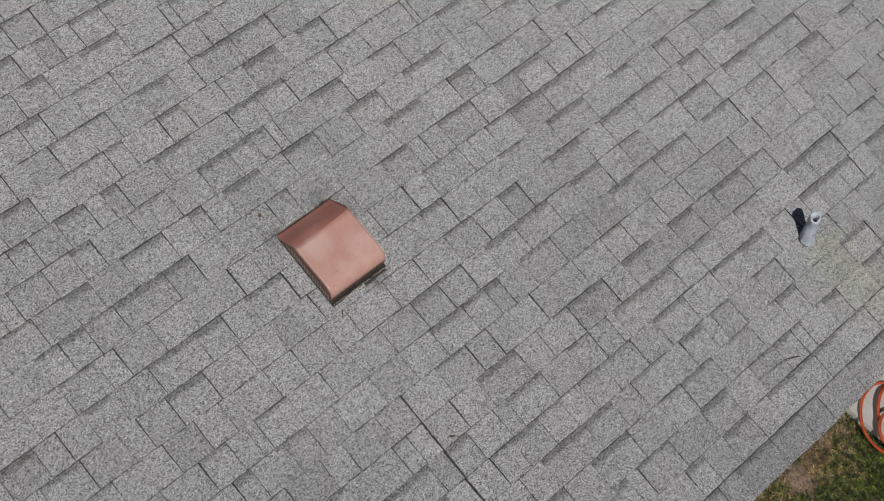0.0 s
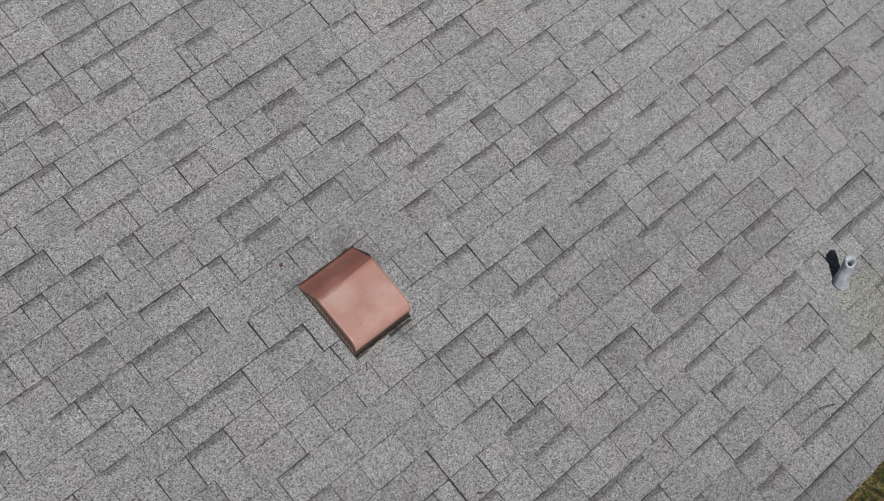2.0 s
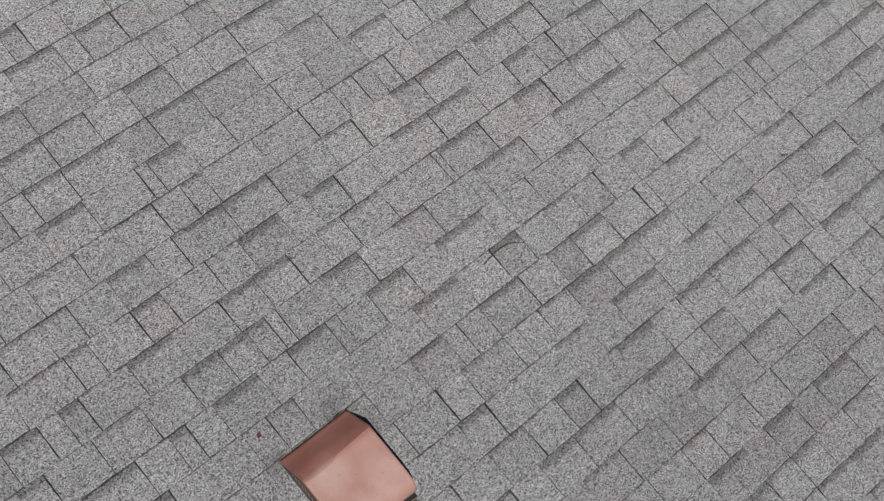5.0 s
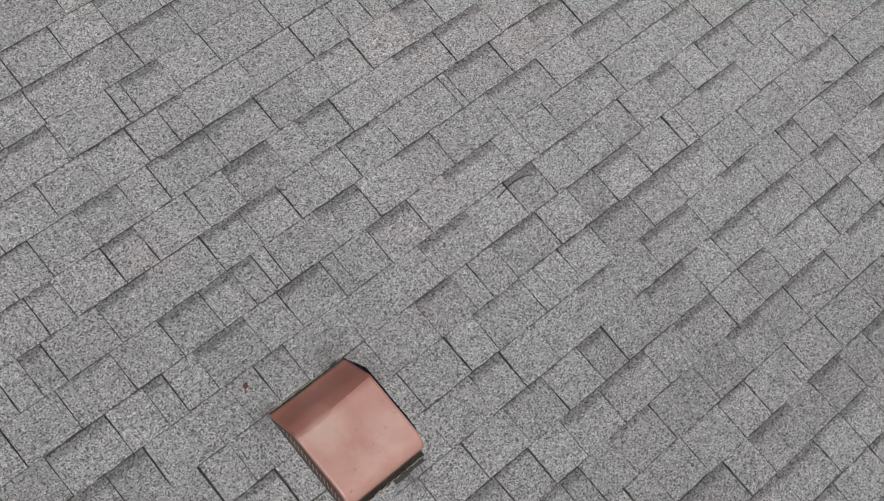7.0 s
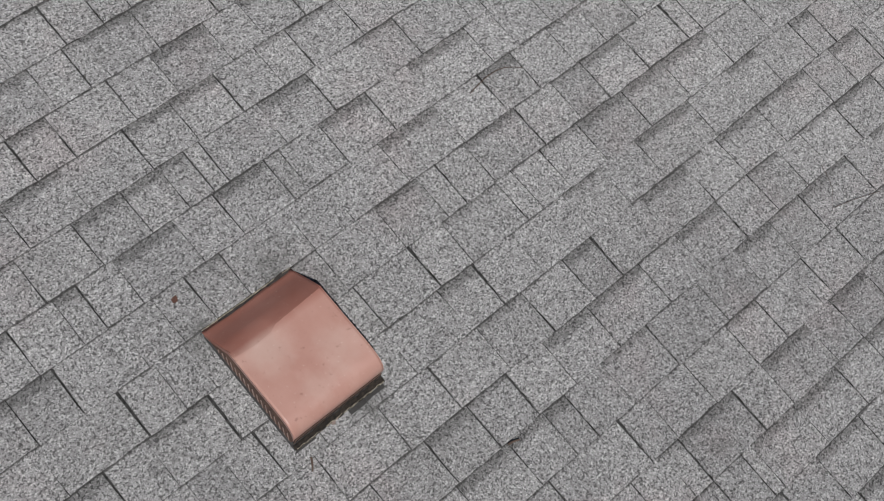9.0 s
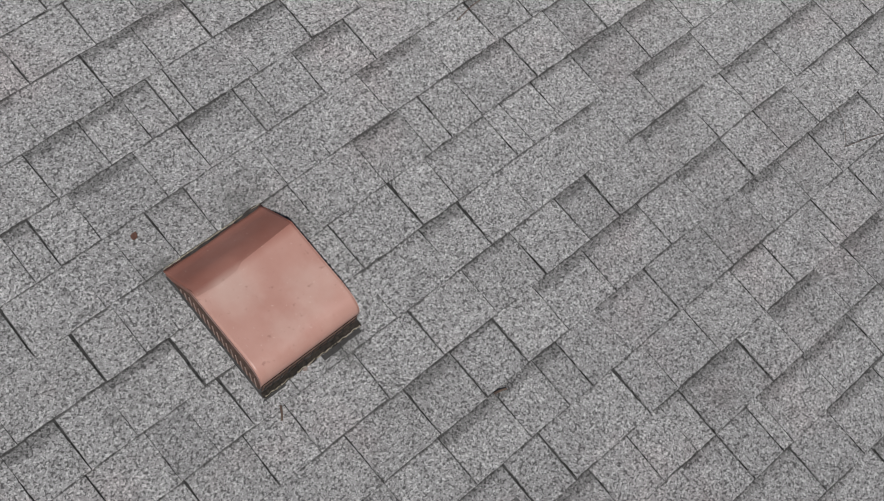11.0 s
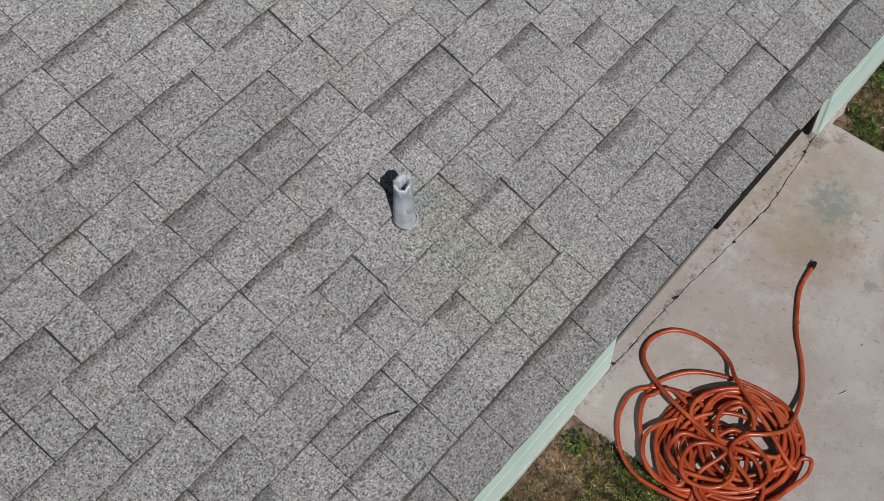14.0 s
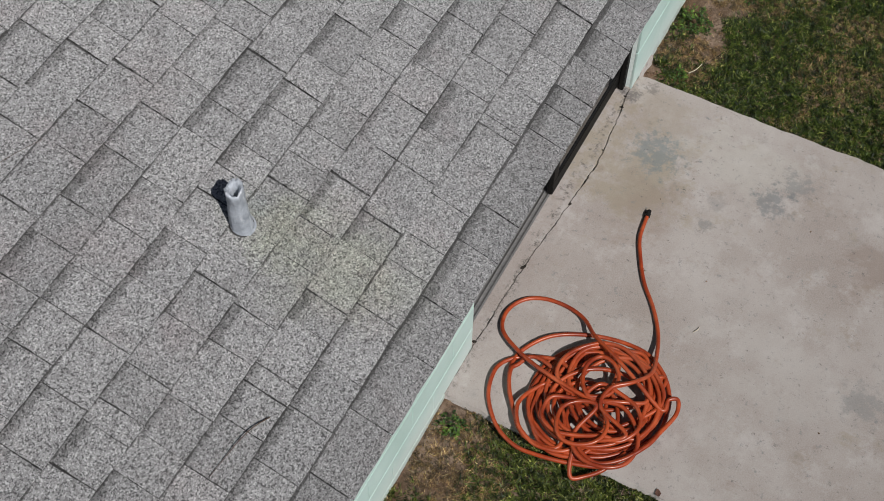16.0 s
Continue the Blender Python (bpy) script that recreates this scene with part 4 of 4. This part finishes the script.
def vent_pipe():
    pipe = holder("vent_pipe", pose(0.014, 0.689 * math.cos(radians(PITCH)), EAVE_Z + 0.689 * math.sin(radians(PITCH))), "dull grey lead-sleeved plumbing vent pipe with crumpled rim", "vent pipe")
    tall, sides = 0.188, 40
    bm = bmesh.new()
    rings = []
    levels = [(-0.03, 0.036), (0.006, 0.036), (0.018, 0.0335), (0.035, 0.0325), (0.055, 0.0305), (0.08, 0.0290), (0.105, 0.0275), (0.13, 0.0265), (0.150, 0.0275), (0.168, 0.0290), (0.180, 0.0300), (tall, 0.0270), (0.176, 0.0165), (0.155, 0.015), (0.09, 0.019)]
    for j, (z, rad) in enumerate(levels):
        ring = []
        for i in range(sides):
            a = 2 * math.pi * i / sides
            k = noise.noise((2.2 * math.cos(a), 2.2 * math.sin(a), z * 22))
            pinch = 1.0 + 0.09 * k + (0.14 * math.sin(2 * a + 0.7) + 0.12 * noise.noise((3 * math.cos(a), 3 * math.sin(a), 9)) if 9 <= j <= 13 else 0.07 * noise.noise((5 * math.cos(a), 5 * math.sin(a), z * 16)) + 0.05 * noise.noise((9 * math.cos(a), 9 * math.sin(a), z * 45)))
            up = 0.005 * math.sin(2 * a + 2.2) + 0.004 * math.sin(3 * a) + 0.007 * noise.noise((4 * math.cos(a), 4 * math.sin(a), 2)) if 9 <= j <= 12 else 0.0
            ring.append(bm.verts.new((rad * pinch * math.cos(a) - 0.005 * z, rad * pinch * math.sin(a), z + up)))
        rings.append(ring)
    for a, b in zip(rings, rings[1:]):
        for i in range(sides):
            bm.faces.new((a[i], a[(i + 1) % sides], b[(i + 1) % sides], b[i]))
    part("sleeve", bm, LEAD, pipe, "crumpled grey lead sleeve", smooth=True)
    # black disc painted for the shade in the bore
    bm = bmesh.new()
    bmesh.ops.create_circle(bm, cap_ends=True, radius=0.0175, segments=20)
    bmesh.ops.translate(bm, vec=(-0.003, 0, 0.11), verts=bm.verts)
    part("bore", bm, DARK, pipe, "black disc painting the shade in the pipe")
    # base flange lies on the slope
    lie = Matrix.Rotation(radians(PITCH), 4, "X")
    bm = bmesh.new()
    ring, inner = [], []
    for i in range(32):
        a = 2 * math.pi * i / 32
        q = 1 + 0.06 * noise.noise((math.cos(a) * 2, math.sin(a) * 2, 4))
        ring.append(bm.verts.new(lie @ Vector((0.036 * q * math.cos(a) - 0.005, 0.036 * q * math.sin(a), 0.0085))))
        inner.append(bm.verts.new(lie @ Vector((0.0325 * math.cos(a), 0.034 * math.sin(a), 0.0125))))
    for i in range(32):
        bm.faces.new((ring[i], ring[(i + 1) % 32], inner[(i + 1) % 32], inner[i]))
    part("base_flange", bm, TAR, pipe, "tar-blackened base flange on the shingles", smooth=True)
    bm = bmesh.new()
    ring, inner = [], []
    for i in range(28):
        a = 2 * math.pi * i / 28
        q = 1 + 0.05 * noise.noise((math.cos(a) * 3, math.sin(a) * 3, 8))
        ring.append(bm.verts.new(lie @ Vector((0.0385 * q * math.cos(a) + 0.002, 0.0385 * q * math.sin(a) - 0.001, 0.0112))))
        inner.append(bm.verts.new(lie @ Vector((0.0325 * math.cos(a), 0.0335 * math.sin(a), 0.019))))
    for i in range(28):
        bm.faces.new((ring[i], ring[(i + 1) % 28], inner[(i + 1) % 28], inner[i]))
    part("collar", bm, LEAD, pipe, "pale lead collar at the foot", smooth=True)


def twig(points, r0, r1, label, name="twig", material=None, branch=None):
    line = glide([ROOF @ Vector(q) for q in points], 8)
    radii = [r0 + (r1 - r0) * i / (len(line) - 1) for i in range(len(line))]
    ob = part(name, tube(line, radii, 6), material or TWIG, smooth=True)
    tagged(ob, label, name)
    if branch:
        side = glide([ROOF @ Vector(q) for q in branch], 8)
        part("side_shoot", tube(side, [r1 * 1.2] * len(side), 5), material or TWIG, ob)
    return ob


roof()
roof_vent()
vent_pipe()
S = 0.0095
twig([(-0.425, 0.314, S), (-0.475, 0.335, S + 0.010), (-0.527, 0.347, S + 0.009), (-0.59, 0.353, S + 0.004), (-0.651, 0.358, S)], 0.0020, 0.0009, "thin curved brown twig lying on the shingles")
twig([(-0.200, 1.459, S), (-0.23, 1.39, S + 0.006), (-0.276, 1.339, S)], 0.0006, 0.0007, "forked grey stem lying on the shingles", branch=[(-0.276, 1.339, S), (-0.20, 1.316, S + 0.006), (-0.107, 1.285, S)])
twig([(-0.941, 2.257, S), (-0.87, 2.267, S + 0.008), (-0.807, 2.262, S + 0.005), (-0.755, 2.232, S)], 0.0014, 0.0009, "thin pale stem lying on the shingles")
twig([(-1.535, 1.430, S), (-1.519, 1.427, S + 0.002), (-1.503, 1.421, S)], 0.0036, 0.0026, "short dark twig stub lying on the shingles")
twig([(-1.958, 1.722, S), (-1.966, 1.708, S + 0.004), (-1.977, 1.692, S)], 0.0034, 0.0022, "short crooked dark twig below the vent")
twig([(-1.940, 1.034, S), (-1.932, 1.028, S + 0.003), (-1.922, 1.020, S)], 0.0042, 0.003, "black twig stub beside the open roof seam")
twig([(0.375, 1.884, S), (0.389, 1.878, S + 0.003), (0.402, 1.870, S)], 0.0042, 0.003, "dark twig stub caught on the shingles")


def leaf_bit(m, size, label):
    bm = bmesh.new()
    r = random.Random(int(size * 1e4))
    rows = []
    for i in range(7):
        t = i / 6
        half = size * 0.42 * math.sin(math.pi * (0.08 + 0.86 * t)) * r.uniform(0.75, 1.15)
        z = 0.25 * size * (t - 0.4) ** 2
        rows.append([bm.verts.new(((t - 0.5) * size, s * half, z + abs(s) * half * 0.35)) for s in (-1, 0, 1)])
    for a, b in zip(rows, rows[1:]):
        for i in range(2):
            bm.faces.new((a[i], a[i + 1], b[i + 1], b[i]))
    ob = part("dead_leaf", bm, LEAF)
    ob.modifiers.new("thickness", "SOLIDIFY").thickness = 0.0008
    ob.matrix_world = m
    return tagged(ob, label, "leaf")


leaf_bit(on_roof(-1.977, 2.255, 0.0085, 40), 0.021, "small curled rust-brown leaf on the shingles")
leaf_bit(pose(0.925, -0.654, 0.003, 0, 0, 30), 0.036, "curled dark red leaf at the slab edge")


# ---- garden hose ----
def hose():
    r = random.Random(21)
    rad = 0.0105
    path = []

    def lay_down(points, base, lift):
        for i, (x, y) in enumerate(points):
            path.append((x, y, base + lift * (0.5 + 0.5 * math.sin(i * 1.7 + base * 90))))

    # outer sweep, then loose turns that climb as they pile up
    lay_down([(0.963, 0.095), (1.072, 0.176), (1.201, 0.226), (1.306, 0.209), (1.423, 0.127), (1.507, 0.001), (1.563, -0.165), (1.562, -0.327), (1.496, -0.441), (1.409, -0.51), (1.331, -0.535), (1.201, -0.544), (1.067, -0.485), (0.93, -0.391), (0.864, -0.241), (0.826, -0.09), (0.822, 0.026), (0.876, 0.145), (0.985, 0.243), (1.102, 0.280), (1.19, 0.268), (1.268, 0.191)], rad, 0.012)
    path.extend([(1.317, 0.047, 0.03), (1.31, -0.06, 0.045)])
    # flat turns at the bottom of the pile: offset of the middle and the two half widths
    along, across = Vector((0.474, -0.880, 0)), Vector((-0.913, -0.408, 0))
    loops = ((-0.013, 0.0, 0.314, 0.306), (0.021, -0.023, 0.297, 0.289), (0.0, 0.006, 0.308, 0.283), (0.078, -0.06, 0.235, 0.223), (-0.021, 0.023, 0.305, 0.266),
             (-0.13, 0.081, 0.18, 0.205), (0.06, -0.10, 0.25, 0.16), (0.05, 0.10, 0.20, 0.12),
             (0.03, -0.01, 0.275, 0.27), (-0.02, 0.0, 0.262, 0.25), (0.05, -0.04, 0.19, 0.25), (0.0, 0.03, 0.24, 0.18), (0.10, -0.02, 0.20, 0.20), (-0.06, 0.05, 0.15, 0.14))
    layer, a = rad, -1.9
    for turn, (dx, dy, rx, ry) in enumerate(loops):
        mid = Vector((1.209, -0.22, 0)) + along * dx + across * dy
        layer = min(layer + 0.0045, 0.066)
        count = 10 if rx > 0.2 else 8
        for i in range(count):
            a += 2 * math.pi / count * (1.06 if turn % 2 else 1.0)
            k = 1 + r.uniform(-0.02, 0.02)
            q = mid + along * (rx * k * math.cos(a)) + across * (ry * k * math.sin(a))
            path.append((q.x, q.y, max(rad, layer * (0.84 + 0.16 * math.sin(a * 1.5 + turn)))))
    # the strands that lie open on top, one over the other
    upper = (([(1.28, 0.10), (1.20, 0.20), (1.15, 0.21), (1.06, 0.17), (0.97, 0.10), (0.90, 0.04), (0.87, -0.04), (0.90, -0.16)], 0.034),
             ([(1.05, -0.12), (1.17, 0.01), (1.11, 0.07), (1.01, 0.10), (0.92, 0.06), (0.88, 0.0), (0.86, -0.08), (0.90, -0.20), (1.02, -0.24)], 0.046),
             ([(1.20, -0.08), (1.29, -0.04), (1.39, -0.05), (1.46, -0.11), (1.48, -0.21), (1.47, -0.34), (1.40, -0.44), (1.31, -0.49), (1.19, -0.50), (1.08, -0.42)], 0.060),
             ([(1.18, -0.17), (1.17, -0.08), (1.22, 0.0), (1.31, 0.01), (1.40, -0.03), (1.48, -0.12), (1.50, -0.23), (1.45, -0.34), (1.38, -0.41), (1.29, -0.43)], 0.074),
             ([(1.22, -0.33), (1.18, -0.22), (1.19, -0.16), (1.25, -0.12), (1.33, -0.11), (1.40, -0.15), (1.39, -0.22), (1.33, -0.27), (1.25, -0.27), (1.20, -0.23)], 0.098),
             ([(1.18, -0.17), (1.26, -0.21), (1.26, -0.30), (1.23, -0.40), (1.17, -0.45), (1.10, -0.45), (1.03, -0.40), (1.02, -0.33)], 0.100),
             ([(0.97, -0.22), (0.94, -0.12), (0.97, -0.04), (1.03, -0.02), (1.09, -0.03), (1.12, -0.08), (1.14, -0.16)], 0.094),
             ([(1.15, -0.24), (1.08, -0.32), (0.99, -0.32), (0.93, -0.26), (0.91, -0.18), (0.95, -0.12), (1.06, -0.10), (1.13, -0.16), (1.14, -0.24)], 0.112),
             ([(1.00, -0.20), (0.92, -0.22), (0.88, -0.30), (0.90, -0.41), (0.98, -0.48), (1.10, -0.47)], 0.074))
    for line, z in upper:
        for x, y in line:
            path.append((x, y, z + r.uniform(-0.006, 0.006)))
    lay_down([(1.20, -0.35), (1.17, -0.18), (1.20, 0.05)], 0.085, 0.01)
    for (x, y), z in zip([(1.260, 0.213), (1.343, 0.345), (1.459, 0.378), (1.561, 0.330), (1.615, 0.232), (1.622, 0.109), (1.585, 0.012), (1.505, -0.07)], (0.05, 0.028, 0.015, 0.0135, 0.0135, 0.0135, 0.03, 0.07)):
        path.append((x, y, z))
    lay_down([(1.43, -0.19), (1.36, -0.33)], 0.11, 0.01)
    lay_down([(1.29, -0.51), (1.35, -0.52), (1.37, -0.56), (1.30, -0.58), (1.18, -0.55), (1.08, -0.52), (0.96, -0.44), (0.90, -0.34), (0.95, -0.24)], 0.06, 0.012)
    lay_down([(1.06, -0.42), (1.14, -0.26), (1.25, -0.26), (1.33, -0.34)], 0.115, 0.01)
    for (x, y), z in zip([(1.43, -0.395), (1.555, -0.378), (1.698, -0.330), (1.821, -0.253), (1.938, -0.155), (2.071, -0.078), (2.187, -0.028), (2.335, -0.010)], (0.09, 0.05, 0.018, 0.0135, 0.0135, 0.0135, 0.0135, 0.018)):
        path.append((x, y, z))
    coil = holder("garden_hose", pose(1.2, -0.17, 0), "tangled coil of thick glossy orange rubber hose", "hose")
    inv = Matrix.Translation((-1.2, 0.17, 0))
    line = [inv @ q for q in glide(path, 9)]
    part("tube", tube(line, rad, 10), HOSE, coil, smooth=True)
    end, before = line[-1], line[-4]
    ahead = (end - before).normalized()
    part("coupling", tube([end - ahead * 0.02, end + ahead * 0.004, end + ahead * 0.006, end + ahead * 0.022], [0.0138, 0.0138, 0.0112, 0.0112], 12), BRONZE, coil, "dark metal end coupling")
    # a loose bight that sticks out over the grass
    part("bight", tube([inv @ q for q in glide([(0.956, -0.225, 0.06), (0.862, -0.240, 0.03), (0.806, -0.272, 0.003), (0.842, -0.325, 0.000), (0.907, -0.389, 0.014), (1.02, -0.45, 0.045)], 9)], rad, 10), HOSE, coil, smooth=True)


hose()


# ---- plants and litter ----
def bare(x, y):
    """How bare the soil is: by the wall and in patches."""
    b = 0.5 + 1.1 * noise.noise((x * 1.7 + 3, y * 1.7, 2)) + 0.55 * noise.noise((x * 5, y * 5, 7)) + 0.4 * noise.noise((x * 15, y * 15, 3))
    if x > SLAB1:
        b += 0.85 - 3.2 * max(0.0, WALL_Y - y) - 0.6 * max(0.0, 3.55 - x) + 2.6 * math.exp(-((x - 4.04) / 0.20) ** 2 - ((y - 0.17) / 0.17) ** 2) + 2.0 * math.exp(-((x - 3.69) / 0.13) ** 2 - ((y - 0.15) / 0.09) ** 2)
    else:
        b += 0.78 - 2.0 * max(0.0, WALL_Y - y) - 0.9 * max(0, x - 0.62) + 0.5 * math.exp(-((x - 0.53) / 0.16) ** 2 - ((y - 0.29) / 0.12) ** 2)
    return b


def blades(name, count, area, tall, wide, keep, material, label, seed):
    r = random.Random(seed)
    verts, faces, made = [], [], 0
    x0, x1, y0, y1 = area
    for _ in range(count):
        x, y = r.uniform(x0, x1), r.uniform(y0, y1)
        if SLAB0 + 0.012 < x < SLAB1 + 0.02 or not keep(x, y, r):
            continue
        if r.random() < 0.75 * max(0.0, min(1.0, 0.5 + 2.2 * noise.noise((x * 21, y * 21, seed)))):
            continue
        h, w = tall * r.uniform(0.5, 1.25), wide * r.uniform(0.7, 1.3)
        a, lean, turn = r.uniform(0, 6.283), r.uniform(0.2, 1.5), r.uniform(0, 6.283)
        dx, dy = math.cos(a), math.sin(a)
        px, py = math.cos(turn) * w, math.sin(turn) * w
        z = soil_z(x, y) - 0.006
        base = len(verts)
        for t, k in ((0.0, 1.0), (0.45, 0.85), (0.8, 0.5)):
            out = h * lean * t * t
            up = h * (t - 0.32 * lean * t * t)
            verts += [(x + dx * out - px * k, y + dy * out - py * k, z + up), (x + dx * out + px * k, y + dy * out + py * k, z + up)]
        out, up = h * lean, h * (1 - 0.32 * lean)
        verts.append((x + dx * out, y + dy * out, z + up))
        faces += [(base, base + 1, base + 3, base + 2), (base + 2, base + 3, base + 5, base + 4), (base + 4, base + 5, base + 6)]
    ob = part(name, (verts, [], faces), material)
    return tagged(ob, label, "grass", kind="stuff")


def weed(x, y, size, seed):
    """A low clump of broad leaves round one crown."""
    r = random.Random(seed)
    plant = holder("weed", pose(x, y, GRASS_Z - 0.01), "low bright green broadleaf weed growing by the wall", "weed", "weeds in the bare soil")
    bm = bmesh.new()
    for _ in range(int(420 * size / 0.15)):
        a, d = r.uniform(0, 6.283), size * r.random() ** 0.62
        d *= 1.0 + 0.9 * noise.noise((1.3 * math.cos(a) + seed, 1.3 * math.sin(a), 0.5))
        l, w = r.uniform(0.009, 0.024), r.uniform(0.003, 0.0065)
        cx, cy, cz = d * math.cos(a), d * math.sin(a), r.uniform(0.01, 0.07) * (1.2 - d / size)
        m = pose(cx, cy, cz, r.uniform(-35, 35), r.uniform(-40, 15), math.degrees(a) + r.uniform(-50, 50))
        prof = ((0, 0.15), (0.3, 0.9), (0.65, 1.0), (1.0, 0.1))
        rows = [[bm.verts.new(m @ Vector((t * l, s * k * w, -0.3 * l * t * t + abs(s) * 0.002))) for s in (-1, 0, 1)] for t, k in prof]
        for p, q in zip(rows, rows[1:]):
            for i in range(2):
                bm.faces.new((p[i], p[i + 1], q[i + 1], q[i]))
    part("leaves", bm, WEED, plant)
    return plant


def parched(x, y):
    """Brown patches in the lawn."""
    return noise.noise((x * 2.3, y * 2.3, 11)) + 0.5 * noise.noise((x * 7, y * 7, 4)) + 0.75 * math.exp(-((x - 3.77) / 0.16) ** 2 - ((y + 0.58) / 0.16) ** 2) + 0.6 * math.exp(-((x - 3.71) / 0.10) ** 2 - ((y + 0.38) / 0.10) ** 2)


EAST, WEST = (SLAB1, 5.0, -1.3, 0.41), (-0.1, SLAB0, -1.3, WALL_Y - 0.005)
for n, (area, cnt) in enumerate(((EAST, 170000), (WEST, 90000))):
    blades("grass", cnt, area, 0.034, 0.0040, lambda x, y, r: bare(x, y) < 0.72 + 0.5 * r.random() and (parched(x, y) < 0.22 or r.random() < 0.42), GRASS if n == 0 else LUSH, "short uneven dark green lawn grass" if n == 0 else "short sunlit olive green lawn grass", 30 + n)
    blades("dry_grass", cnt, area, 0.027, 0.0028, lambda x, y, r: (0.45 < bare(x, y) < 1.3 and r.random() < (0.06 if x > SLAB1 else 0.02)) or (parched(x, y) > 0.16 and r.random() < 0.75) or r.random() < 0.045, DRY, "dry straw-brown grass stems and litter", 40 + n)
for n, area in enumerate(((5.0, 9.0, -7.0, 0.41), (SLAB1, 5.0, -7.0, -1.3), (-6.0, -0.1, -7.0, 0.41), (-0.1, SLAB0, -7.0, -1.3))):
    blades("grass", 16000, area, 0.055, 0.006, lambda x, y, r: True, GRASS, "short uneven dark green lawn grass", 50 + n)
for i, (x, y, s) in enumerate(((3.79, 0.285, 0.11), (4.45, 0.22, 0.11), (4.15, 0.05, 0.06), (0.80, 0.33, 0.07), (3.36, 0.22, 0.04))):
    weed(x, y, s, 60 + i)

bm = boxed(-0.09, 0.09, -0.042, 0.042, 0.0, 0.05, bevel=0.008)
paver = part("paver", bm, PAVER)
paver.matrix_world = pose(4.084, 0.29, GRASS_Z - 0.052, 2, -2, -97)
tagged(paver, "small buff concrete paver half sunk in the soil", "paver")
for pts, lab in (([(3.37, 0.175), (3.411, 0.146), (3.47, 0.132)], "bleached white straw lying on the grass"), ([(1.79, -0.482), (1.811, -0.496), (1.832, -0.498)], "bleached white straw lying on the patio")):
    z = 0.004 if pts[0][0] < SLAB1 else GRASS_Z + 0.035
    line = glide([(x, y, z + 0.004 * (i % 2)) for i, (x, y) in enumerate(pts)], 6)
    tagged(part("straw", tube(line, [0.0022] * len(line), 5), STRAW), lab, "straw")
r = random.Random(77)
for i in range(15):
    x, y = r.uniform(0.97, 3.15), r.uniform(-1.5, 0.33)
    if 0.8 < x < 1.68 and -0.62 < y < 0.42:
        continue
    bm = bmesh.new()
    bmesh.ops.create_icosphere(bm, subdivisions=1, radius=r.uniform(0.002, 0.0055))
    for v in bm.verts:
        v.co = Vector((v.co.x * r.uniform(0.7, 1.4), v.co.y, max(v.co.z, -0.002) * 0.6)) * r.uniform(0.85, 1.15)
    bit = part("crumb", bm, SOIL)
    bit.matrix_world = pose(x, y, 0.0012, 0, 0, r.uniform(0, 360))
    tagged(bit, "small dark crumb of soil on the patio", "soil crumb", "crumbs on the patio")
for x, size in ((1.735, 0.013), (2.21, 0.010), (1.235, 0.010), (2.95, 0.009), (3.03, 0.008), (2.62, 0.007)):
    bm = bmesh.new()
    bmesh.ops.create_icosphere(bm, subdivisions=2, radius=size)
    for v in bm.verts:
        k = 1 + 0.55 * noise.noise(v.co * 70 + Vector((x * 9, 0, 0)))
        k *= 0.55 + 0.9 * abs(noise.noise(Vector((math.atan2(v.co.y, v.co.x) * 1.6, x * 7, 2))))
        v.co = Vector((v.co.x * k * 1.5, v.co.y * k, max(v.co.z * 0.35 * k, -0.003)))
    lump = part("dirt_clump", bm, LITTER, smooth=True)
    lump.matrix_world = pose(x, crack_y(x), 0.003, 0, 0, x * 90)
    tagged(lump, "clump of dark dirt and litter in the patio crack", "dirt clump", "clumps along the patio crack")
